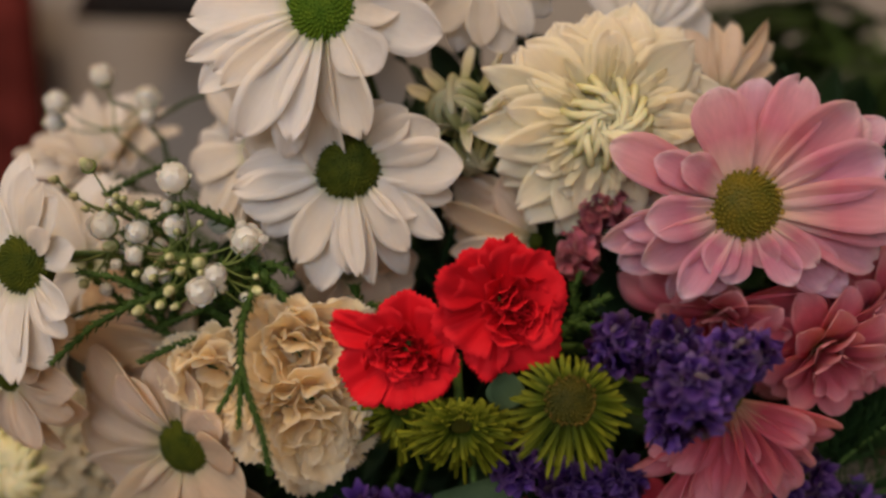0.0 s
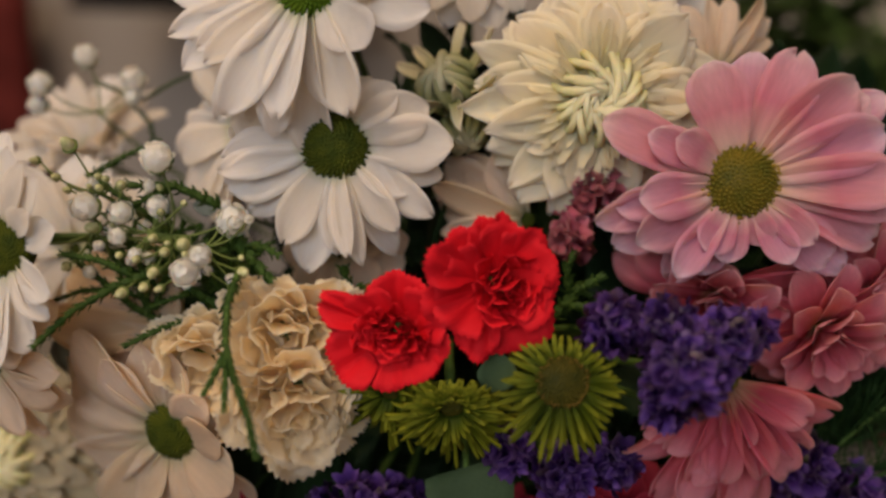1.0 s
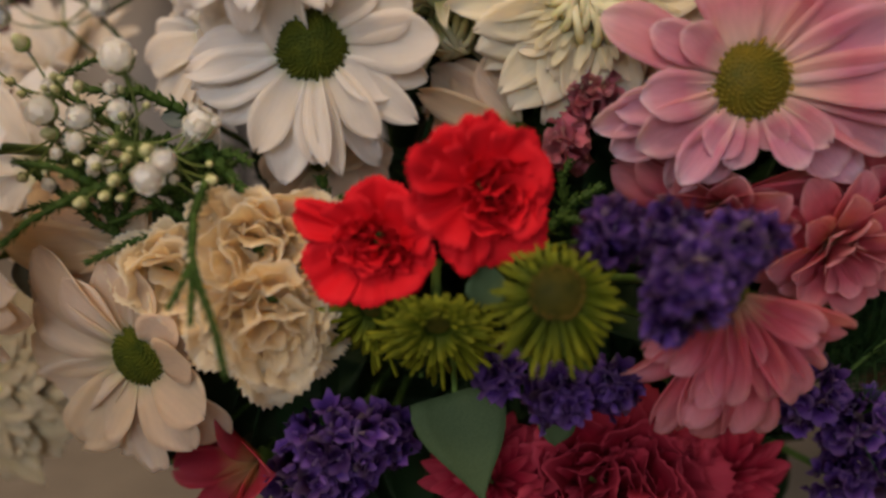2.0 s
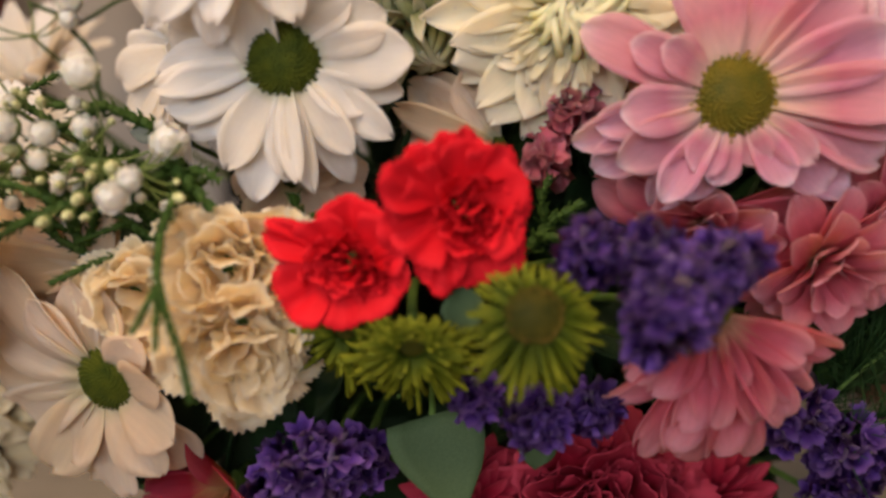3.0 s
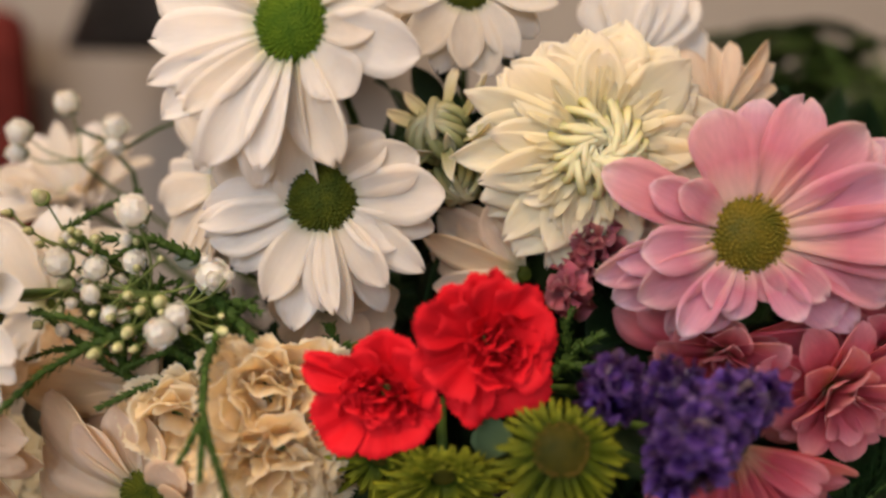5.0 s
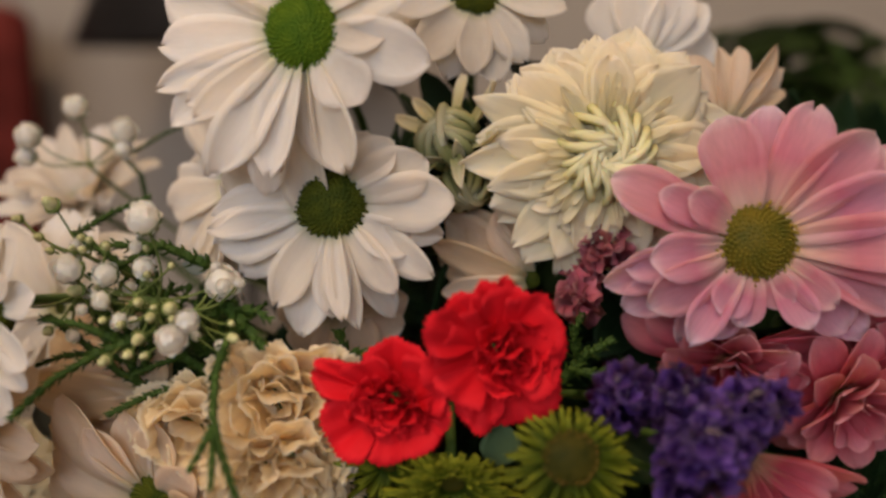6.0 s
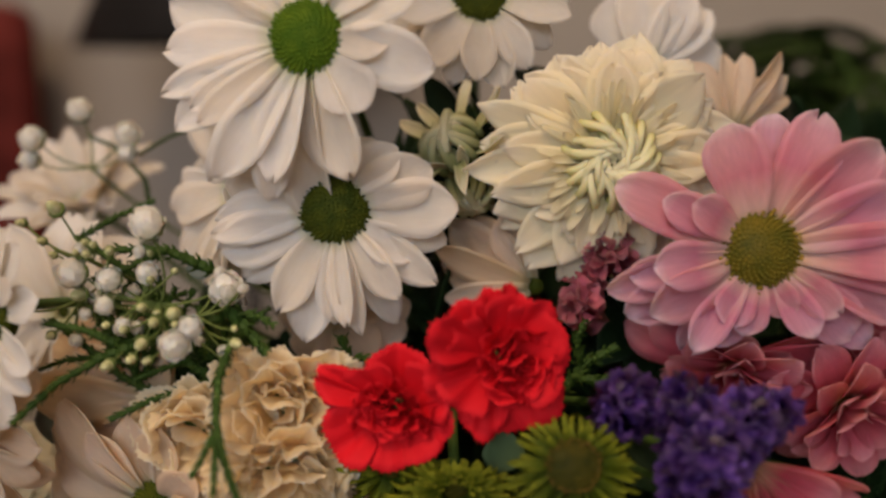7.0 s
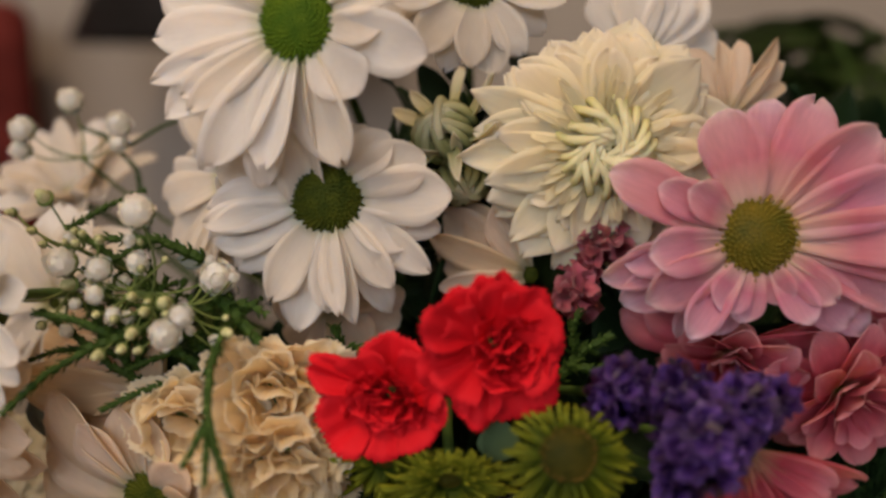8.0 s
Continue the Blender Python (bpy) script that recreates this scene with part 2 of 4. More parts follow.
def petal(wide=0.32, bend=-0.4, cup=0.5, peak=0.6, base=0.35, tip=0.6, groove=0.008, twist=0.0, notch=0.0, seed=0, nu=7, nv=11, thick=0.007):
    """A strap petal one unit long along +y, facing +z: rounded tip, grooves along it, bent by an arc."""
    rnd = random.Random(seed)
    ph, lean = rnd.uniform(0, 6), rnd.uniform(-0.06, 0.06)
    bm = bmesh.new()
    pts = []
    for i in range(nu):
        q = -1 + 2 * i / (nu - 1)
        row = []
        for j in range(nv):
            s = 1 - (1 - j / (nv - 1)) ** 1.25
            if s < peak:
                h = base + (1 - base) * math.sin(math.pi / 2 * s / peak)
            else:
                h = max(0.05, (1 - ((s - peak) / (1 - peak)) ** 2)) ** tip
            h *= wide / 2 * (1 + 0.035 * math.sin(8 * s + ph + (2.0 if q > 0 else 0.0)))
            b = bend if abs(bend) > 1e-3 else 1e-3
            y, z = math.sin(b * s) / b, (1 - math.cos(b * s)) / b
            y -= notch * s ** 8 * (1 - min(1, abs(q) * 2.2)) * 0.12
            x = q * h + lean * s * s
            dz = cup * (q * q) * h * 0.8 + groove * math.cos(q * 7.5) * min(1, 3 * s) * (1 - 0.3 * s) + twist * q * h * s * s
            dz += 0.028 * math.sin(5 * s + ph + 1.5 * q) * s
            z += dz * math.cos(b * s)
            y -= dz * math.sin(b * s)
            row.append((x, y, z))
        pts.append(row)
    sheet(bm, pts, thick)
    return bm


def fan(spread=50, bend=-0.5, ruffle=0.12, waves=3.0, teeth=0.05, seed=0, nu=19, nv=8, thick=0.007, corner=-0.18):
    """A carnation petal one unit long: a fan with a crimped, toothed rim."""
    rnd = random.Random(seed)
    ph, ph2, k = rnd.uniform(0, 6.28), rnd.uniform(0, 6.28), waves * rnd.uniform(0.8, 1.2)
    bm = bmesh.new()
    pts = []
    a = radians(spread)
    for i in range(nu):
        q = -1 + 2 * i / (nu - 1)
        rim = 1 + corner * q * q + (teeth * (1 if i % 2 else -1)) * rnd.uniform(0.3, 1.0) + 0.05 * math.sin(4 * q + ph2)
        row = []
        for j in range(nv):
            s = 0.05 + 0.95 * j / (nv - 1)
            r = s * (1 + (rim - 1) * s ** 3)
            th = q * a * (0.35 + 0.65 * min(1, s * 1.6))
            y0, x = r * math.cos(th), r * math.sin(th)
            wob = ruffle * s ** 2.2 * (math.sin(k * q * 3 + ph) + 0.5 * math.sin(k * q * 6.7 + ph2 + 2 * s))
            y, z = math.sin(bend * y0) / bend, (1 - math.cos(bend * y0)) / bend
            row.append((x + 0.4 * wob * math.cos(ph), y - wob * math.sin(bend * y0), z + wob * math.cos(bend * y0) + 0.25 * x * x))
        pts.append(row)
    sheet(bm, pts, thick)
    return bm


def tube(bm, pts, r0, r1, sides=6):
    """A tapered round stem along points."""
    rings = []
    pts = [Vector(p) for p in pts]
    up = Vector((0.31, 0.52, 0.79))
    for i, p in enumerate(pts):
        d = (pts[min(i + 1, len(pts) - 1)] - pts[max(i - 1, 0)]).normalized()
        u = d.cross(up).normalized()
        v = d.cross(u)
        r = r0 + (r1 - r0) * i / (len(pts) - 1)
        rings.append([bm.verts.new(p + r * (math.cos(6.2832 * k / sides) * u + math.sin(6.2832 * k / sides) * v)) for k in range(sides)])
    for a, b in zip(rings, rings[1:]):
        for k in range(sides):
            bm.faces.new((a[k], a[(k + 1) % sides], b[(k + 1) % sides], b[k]))
    bm.faces.new(rings[0][::-1])
    bm.faces.new(rings[-1])


def bow(a, c, b, n=8):
    """Points on a smooth bow from a to b, drawn towards c."""
    a, b, c = Vector(a), Vector(b), Vector(c)
    return [(1 - t) ** 2 * a + 2 * t * (1 - t) * c + t * t * b for t in (i / n for i in range(n + 1))]


def box(bm, x, y, z, bevel=0.0):
    g = bmesh.ops.create_cube(bm, size=1, matrix=Matrix.LocRotScale(((x[0] + x[1]) / 2, (y[0] + y[1]) / 2, (z[0] + z[1]) / 2), None, (x[1] - x[0], y[1] - y[0], z[1] - z[0])))
    if bevel:
        es = list({e for v in g["verts"] for e in v.link_edges})
        bmesh.ops.bevel(bm, geom=es, offset=bevel, segments=3, affect="EDGES", profile=0.5)
    return bm


def lathe(bm, profile, sides=24):
    rings = [[bm.verts.new((r * math.cos(6.2832 * k / sides), r * math.sin(6.2832 * k / sides), z)) for k in range(sides)] for r, z in profile]
    for a, b in zip(rings, rings[1:]):
        for k in range(sides):
            bm.faces.new((a[k], a[(k + 1) % sides], b[(k + 1) % sides], b[k]))
    bm.faces.new(rings[0][::-1])
    bm.faces.new(rings[-1])
    return bm


def facing(centre, way, spin=0.0):
    """A pose at centre whose z axis points along way."""
    return Matrix.Translation(centre) @ Vector(way).normalized().to_track_quat("Z", "Y").to_matrix().to_4x4() @ pose(0, 0, 0, 0, 0, spin)


FOAM_TOP = Vector((0.01, 0.42, 0.905))


def stem_under(ob, way, r=0.0015, back=0.008):
    """A stem from behind the flower's head into the foam."""
    inv = ob.matrix_basis.inverted()
    n = Vector(way).normalized()
    c = ob.matrix_basis.translation
    root = FOAM_TOP + Vector((c.x * 0.3, 0, (c.z - 0.98) * 0.25 - 0.02))
    bm = bmesh.new()
    tube(bm, [inv @ p for p in bow(c - n * back, c - n * 0.03 + Vector((0, 0.06, 0)), root, 10)], r, r * 1.25)
    part("stem", bm, STEM, ob)


def floret_head(ob, label, mat, radius, height, count, bump):
    """A domed disc of many small florets in a spiral."""
    bm = bmesh.new()
    prof = [(radius * math.sin(a), height * math.cos(a)) for a in (math.pi / 2 * k / 6 for k in range(6, 0, -1))]
    lathe(bm, [(radius * 0.9, -height * 0.9)] + prof + [(radius * 0.02, height)], 20)
    head = part("disc", bm, mat, ob, label)
    bm = bmesh.new()
    rnd = random.Random(count)
    for i in range(count):
        f = ((i + 0.5) / count) ** 0.5
        a = i * 2.399963
        r = radius * f * 1.0
        z = height * math.sqrt(max(0, 1 - f * f * 0.96))
        n = Vector((math.cos(a) * f * 0.9, math.sin(a) * f * 0.9, 1.05 - f * 0.6)).normalized()
        b = bump * rnd.uniform(0.8, 1.15) * (0.75 + 0.45 * f)
        m = Matrix.Translation((r * math.cos(a), r * math.sin(a), z)) @ n.to_track_quat("Z", "Y").to_matrix().to_4x4()
        b *= 0.9
        lo = [bm.verts.new(m @ Vector((b * math.cos(k * 1.2566), b * math.sin(k * 1.2566), -b * 0.3))) for k in range(5)]
        hi = [bm.verts.new(m @ Vector((b * 0.6 * math.cos(k * 1.2566), b * 0.6 * math.sin(k * 1.2566), b * 1.15))) for k in range(5)]
        for k in range(5):
            bm.faces.new((lo[k], lo[(k + 1) % 5], hi[(k + 1) % 5], hi[k]))
        bm.faces.new(hi)
    tagged(part("floret_crust", bm, mat, head), kind="stuff")
    return head


def calyx(ob, r, mat=None):
    bm = lathe(bmesh.new(), [(r * 0.25, -r * 1.1), (r * 0.8, -r * 0.75), (r, -r * 0.3), (r * 0.92, -r * 0.12)], 12)
    part("calyx", bm, mat or STEM, ob)


PETALS = {}


def petal_set(key, mat, makers):
    """Shared petal meshes of one kind, a few shapes each."""
    if key not in PETALS:
        PETALS[key] = [mesh_of("petal", mk, mat) for mk in makers]
    return PETALS[key]


def strap(key, mat, n=5, **kw):
    jit = random.Random(len(PETALS))
    out = []
    if key in PETALS:
        return PETALS[key]
    for i in range(n):
        k = dict(kw)
        k["bend"] = kw.get("bend", -0.4) + jit.uniform(-0.34, 0.3)
        k["twist"] = jit.uniform(-0.35, 0.35)
        k["cup"] = kw.get("cup", 0.5) * jit.uniform(0.6, 1.4)
        k["wide"] = kw.get("wide", 0.32) * jit.uniform(0.9, 1.1)
        out.append(petal(seed=i + 17 * len(PETALS), notch=jit.choice((0, 0, 0.6)), **k))
    return petal_set(key, mat, out)


def ring_of(ob, meshes, n, length, tilt, r0, z0, seed, jit=5.0, wide=1.0, turn=0.0, name="petal", swirl=0.0):
    """One ring of petals round a flower's axis."""
    rnd = random.Random(seed)
    for i in range(n):
        a = turn + 360.0 * i / n + rnd.uniform(-jit, jit)
        le = length * rnd.uniform(0.9, 1.07)
        ti = tilt + rnd.uniform(-jit, jit)
        ro = rnd.uniform(-12, 12)
        m = pose(0, 0, 0, 0, 0, a - 90) @ pose(0, r0, z0 + rnd.uniform(-0.0004, 0.0004), ti, ro, swirl + rnd.uniform(-jit, jit) * 0.5)
        part(name, rnd.choice(meshes), None, ob, at=m @ Matrix.Diagonal((le * wide, le, le, 1)))


def by_tip(ob, meshes, nominal, tips, unit, r0, spin, seed, low=-7.0, high=14.0, rise=0.0018, roll=13.0):
    """Petals laid one over another, the lowest first; tips: how far right and up each one ends, and its width, in units."""
    rnd = random.Random(seed)
    for k, (dx, dy, w) in enumerate(tips):
        f = k / (len(tips) - 1)
        a, le = math.degrees(math.atan2(dy, dx)), math.hypot(dx, dy) * unit - r0
        m = pose(0, 0, 0, 0, 0, a - 90 - spin) @ pose(0, r0, rise * f, low + (high - low) * f + rnd.uniform(-3, 3), rnd.uniform(-roll, roll), rnd.uniform(-3, 3))
        part("petal", rnd.choice(meshes), None, ob, at=m @ Matrix.Diagonal((w * unit / nominal, le, le, 1)))


def daisy(name, label, group, centre, way, spin, radius, disc, petals, mat_disc, rings, seed=1, count=230, dome=0.45, bump=None, rim=None, category="daisy flower", stem=True, tips=(), unit=0.0, tilt=3, wide=1.0, layers=2, laid=(), nominal=0.5, lift=15.0):
    ob = thing(name, facing(centre, way, spin), label, category, group)
    for k, (n, le, tilt, z0, wide) in enumerate(rings):
        ring_of(ob, petals, n, le * radius - disc * 0.75, tilt, disc * 0.75, z0, seed * 31 + k, wide=wide, turn=k * 180.0 / n)
    if laid:
        by_tip(ob, petals, nominal, laid, unit, disc * 0.7, spin, seed, high=lift)
    rnd = random.Random(seed)
    typical = sum(le for a, le in tips) / max(1, len(tips))
    for k, (a, le) in enumerate(tips):
        layer = 2 if le < 0.78 * typical else k % layers
        le *= unit
        w = wide * (1.12, 0.78, 0.85)[layer] * rnd.uniform(0.92, 1.1) * (typical * unit / le) ** 0.6
        m = pose(0, 0, 0, 0, 0, a - 90 - spin) @ pose(0, disc * 0.7, layer * 0.0016, tilt - 3 + layer * 8 + rnd.uniform(-3, 4), rnd.uniform(-10, 10), rnd.uniform(-4, 4))
        le -= disc * 0.7
        part("petal", rnd.choice(petals), None, ob, at=m @ Matrix.Diagonal((le * w, le, le, 1)))
    head = floret_head(ob, "domed head of small packed florets", mat_disc, disc, disc * dome, count, bump or disc * 0.058)
    if rim:
        rb = bmesh.new()
        rnd = random.Random(seed)
        for i in range(46):
            a, r = rnd.uniform(0, 6.28), disc * rnd.uniform(0.84, 1.0)
            p = Vector((r * math.cos(a), r * math.sin(a), disc * 0.1))
            tube(rb, [p, p + Vector((p.x * 0.12, p.y * 0.12, disc * rnd.uniform(0.1, 0.24)))], disc * 0.045, disc * 0.05, 5)
        tagged(part("floret_crust", rb, rim, head), kind="stuff")
    calyx(ob, disc * 0.85)
    if stem:
        stem_under(ob, way, back=disc * 0.6)
    return ob


def carnation(name, label, group, centre, way, spin, radius, mat, key, unit, guards, dome=22, seed=1, squash=1.0, rough=0.15, shaggy=0.0, heart=(0, 0)):
    """A ruffled carnation: broad outer petals laid by tip, a mound of crimped petals standing inside, a green tube below."""
    ob = thing(name, facing(centre, way, spin), label, "carnation", group)
    broad = petal_set(key + "_wide", mat, [fan(54, 0.3, 0.07, 1.4, 0.03, s, corner=0.08, nu=27) for s in range(5)])
    frill = petal_set(key + "_frill", mat, [fan(60, 0.4, rough, 1.6, 0.045, s + 40, nu=31, nv=10) for s in range(7)])
    R, rnd = radius, random.Random(seed * 57)
    for k, (dx, dy, w) in enumerate(guards):
        f = k / max(1, len(guards) - 1)
        le = math.hypot(dx, dy) * unit * (1.04 + 0.12 * shaggy)
        m = pose(0, 0, 0, 0, 0, math.degrees(math.atan2(dy, dx)) - 90 - spin) @ pose(0, 0, R * (-0.32 + 0.16 * f), 2 + 12 * f + rnd.uniform(-4, 4), rnd.uniform(-14, 14), 0)
        part("petal", rnd.choice(broad), None, ob, at=m @ Matrix.Diagonal((w * unit / 1.62, le, le * 0.8, 1)))
    for k in range(dome):
        # from the rim of the mound inward: petals stand steeper and overlap loosely
        f = 1 - (k + 0.5) / dome
        a = k * 137.5 + rnd.uniform(-22, 22)
        r = R * 0.42 * f ** 0.7
        le = R * rnd.uniform(0.6 - 0.05 * shaggy, 0.76 + 0.2 * shaggy) * (0.85 + 0.2 * f)
        m = pose(0, 0, 0, 0, 0, -spin) @ Matrix.Translation((heart[0] * unit, heart[1] * unit, 0)) @ Matrix.Diagonal((1, squash, 1, 1)) @ pose(0, 0, 0, 0, 0, a - 90) @ pose(0, r, R * (-0.34 + 0.04 * (1 - f)), 74 - 12 * shaggy - 44 * f + rnd.uniform(-10, 10) * (1 + shaggy), rnd.uniform(-20, 20), rnd.uniform(-30, 30))
        part("petal", rnd.choice(frill), None, ob, at=m @ Matrix.Diagonal((le * 0.92, le, le, 1)))
    cal = lathe(bmesh.new(), [(R * 0.1, -R * 1.5), (R * 0.24, -R * 1.3), (R * 0.26, -R * 0.8), (R * 0.3, -R * 0.3)], 12)
    part("calyx", cal, STEM, ob)
    stem_under(ob, way, back=R * 1.3)
    return ob


def floret_mesh(mat, lobes=5, seed=0, unit=1.0):
    """A small papery funnel floret, about one unit across."""
    rnd = random.Random(seed)
    bm = bmesh.new()
    rings = []
    n = lobes * 4
    for j, (r, z) in enumerate(((0.08, -0.6), (0.14, -0.2), (0.3, 0.05), (0.5, 0.16))):
        ring = []
        for k in range(n):
            a = 6.2832 * k / n
            w = 1 + (0.16 if j == 3 else 0.05) * math.cos(lobes * a) + (rnd.uniform(-0.1, 0.1) if j == 3 else 0)
            ring.append(bm.verts.new((r * w * math.cos(a), r * w * math.sin(a), z + (0.1 * math.sin(2 * lobes * a / 2 + seed) + rnd.uniform(-0.07, 0.07) if j == 3 else 0))))
        rings.append(ring)
    for a, b in zip(rings, rings[1:]):
        for k in range(n):
            bm.faces.new((a[k], a[(k + 1) % n], b[(k + 1) % n], b[k]))
    bmesh.ops.solidify(bm, geom=bm.faces[:], thickness=0.03)
    return mesh_of("floret", bm, mat)


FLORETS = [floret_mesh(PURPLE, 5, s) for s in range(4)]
MAUVES = [floret_mesh(MAUVE, 5, s + 9) for s in range(3)]


def statice(label, lobes, size=0.0078, seed=1, meshes=None, name="statice_sprig", category="statice flower", group="purple statice sprigs"):
    """A sprig of papery florets packed over lumps; lobes: centre, radius, count."""
    rnd = random.Random(seed)
    c0 = Vector(lobes[0][0])
    ob = thing(name, c0, label, category, group)
    for c, r, n in lobes:
        c = Vector(c)
        bm = bmesh.new()
        tube(bm, bow(c - c0, c - c0 + Vector((0, 0.03, -0.01)), FOAM_TOP + Vector((0, 0, 0.01)) - c0, 8), 0.0011, 0.0016, 6)
        part("stem", bm, STEM, ob)
        for i in range(n):
            z = 1 - 2 * (i + 0.5) / n
            a = i * 2.399963 + seed
            d = Vector((math.sqrt(1 - z * z) * math.cos(a), z, math.sqrt(1 - z * z) * math.sin(a)))
            if d.y > 0.55:
                continue
            d = (d + Vector((rnd.uniform(-0.25, 0.25), rnd.uniform(-0.25, 0.1), rnd.uniform(-0.25, 0.25)))).normalized()
            p = c - c0 + Vector((d.x * r[0], d.y * r[1], d.z * r[2])) * rnd.uniform(0.75, 1.06)
            s = size * rnd.uniform(0.75, 1.2)
            m = facing(p, d + Vector((rnd.uniform(-0.4, 0.4), rnd.uniform(-0.5, 0.2), rnd.uniform(-0.4, 0.4))), rnd.uniform(0, 360))
            part("floret", rnd.choice(meshes or FLORETS), None, ob, at=m @ Matrix.Diagonal((s, s, s, 1)))
    return ob


def leaf_mesh(mat, wide=0.45, bend=-0.4, tip=1.0, peak=0.4, seed=0, cup=0.35, key="leaf", base=0.12):
    return mesh_of(key, petal(wide, bend, cup, peak, base, tip, 0.004, 0.1, 0, seed, 7, 11, 0.01), mat)


def sprig(label, path, width, seed=1, fork=(), name="conifer_sprig"):
    """A flat conifer sprig: a thin stem clad in overlapping scale leaves, with forked side shoots."""
    rnd = random.Random(seed)
    o = Vector(path[0])
    ob = thing(name, o, label, "conifer sprig", "conifer sprigs")

    def clad(pts, w, n):
        pts = [Vector(p) - o for p in pts]
        segs = [(b - a).length for a, b in zip(pts, pts[1:])]
        tot = sum(segs)
        sb, lb = bmesh.new(), bmesh.new()
        tube(sb, pts, w * 0.26, w * 0.14, 6)
        for i in range(n):
            t = tot * (i + 0.5) / n
            k = 0
            while k < len(segs) - 1 and t > segs[k]:
                t -= segs[k]
                k += 1
            d = (pts[k + 1] - pts[k]).normalized()
            p = pts[k] + d * t
            side = d.cross(Vector((0, -1, 0))).normalized()
            for s in (-1, 1, 0):
                out = (side * s * rnd.uniform(0.5, 0.8) + Vector((0, -1, 0)) * (0.25 if s else 0.6)).normalized()
                q = (d * 1.0 + out * (0.95 if i % 3 == 0 else 0.3)).normalized()
                ln = w * rnd.uniform(0.75, 1.05) * (1 - 0.4 * i / n)
                u = q.cross(out).normalized() * ln * 0.3
                th = out * ln * 0.16
                b0 = p + out * w * 0.12
                v = [lb.verts.new(x) for x in (b0, b0 + q * ln * 0.5 + u, b0 + q * ln, b0 + q * ln * 0.5 - u, b0 + q * ln * 0.45 + th, b0 + q * ln * 0.45 - th)]
                for a, b in ((0, 1), (1, 2), (2, 3), (3, 0)):
                    lb.faces.new((v[a], v[b], v[4]))
                    lb.faces.new((v[b], v[a], v[5]))
        s = part("shoot", sb, STEM, ob)
        part("scale_leaves", lb, SCALE, s, smooth=False)["kind"] = "stuff"

    width *= 1.08
    clad(path, width, max(10, int(sum((Vector(b) - Vector(a)).length for a, b in zip(path, path[1:])) / width * 3.6)))
    for f in fork:
        clad(f, width * 0.8, max(6, int(sum((Vector(b) - Vector(a)).length for a, b in zip(f, f[1:])) / width * 3.6)))
    return ob


# ---- structure ----
def slab(name, x, y, z, mat, label="", category=""):
    ob = new(name, mesh_of(name, box(bmesh.new(), x, y, z), mat, False))
    return tagged(ob, label, category, kind="structure")


slab("floor", (-2.0, 2.0), (-2.0, 1.6), (-0.1, 0.0), FLOOR, "brown wooden floor of a dim room", "floor")
slab("ceiling", (-2.0, 2.0), (-2.0, 1.6), (2.6, 2.7), CEILING, "plain white painted ceiling", "ceiling")
slab("wall_north", (-2.1, 2.1), (1.6, 1.7), (0.0, 2.6), WALL, "cream painted plaster wall behind the table", "wall")
slab("wall_west", (-2.1, -2.0), (-2.0, 1.6), (0.0, 2.6), WALL, "cream painted plaster wall", "wall")
slab("wall_east", (2.0, 2.1), (-2.0, 1.6), (0.0, 2.6), WALL, "cream painted plaster wall", "wall")
bm = bmesh.new()
for x, z in (((-2.1, -1.9), (0, 2.6)), ((0.7, 2.1), (0, 2.6)), ((-1.9, 0.7), (0, 1.3)), ((-1.9, 0.7), (2.45, 2.6))):
    box(bm, x, (-2.1, -2.0), z)
tagged(new("wall_south", mesh_of("wall_south", bm, WALL, False)), "cream painted plaster wall with a window opening", "wall", kind="structure")

# ---- table, dish and foam ----
table = thing("table", (0.0, 0.55, 0.0), "table covered with a beige linen cloth", "table")
part("tabletop", box(bmesh.new(), (-0.75, 0.75), (-0.3, 0.55), (0.735, 0.765), 0.006), WOOD, table)
for lx in (-0.68, 0.68):
    for ly in (-0.23, 0.48):
        part("leg", lathe(bmesh.new(), [(0.018, 0.0), (0.026, 0.3), (0.03, 0.735)], 16), WOOD, table, at=Matrix.Translation((lx, ly, 0)))
bm = bmesh.new()
rows = []
for i in range(41):
    row = []
    for j in range(31):
        x, y = -0.8 + 1.6 * i / 40, 0.2 + 0.95 * j / 30
        over = max(abs(x) - 0.755, 0) + max(0.245 - y, 0) + max(y - 1.105, 0)
        row.append((x, y, 0.7685 + 0.0015 * noise.noise((x * 6, y * 6, 0)) - over * 1.6))
    rows.append(row)
sheet(bm, rows, 0.0015)
tagged(new("tablecloth", mesh_of("tablecloth", bm, CLOTH)), "beige linen tablecloth lying over the table", "tablecloth")

dish = thing("flower_dish", (0.01, 0.43, 0.773), "low dark green plastic dish holding the flower foam", "flower dish")
part("bowl", lathe(bmesh.new(), [(0.05, 0.0), (0.07, 0.004), (0.078, 0.045), (0.082, 0.046), (0.08, 0.05), (0.074, 0.048), (0.066, 0.008)], 32), DISH, dish)
foam = new("floral_foam", mesh_of("floral_foam", box(bmesh.new(), (-0.045, 0.065), (0.38, 0.48), (0.781, 0.915), 0.012), FOAM))
tagged(foam, "wet green foam block holding all the stems", "floral foam")

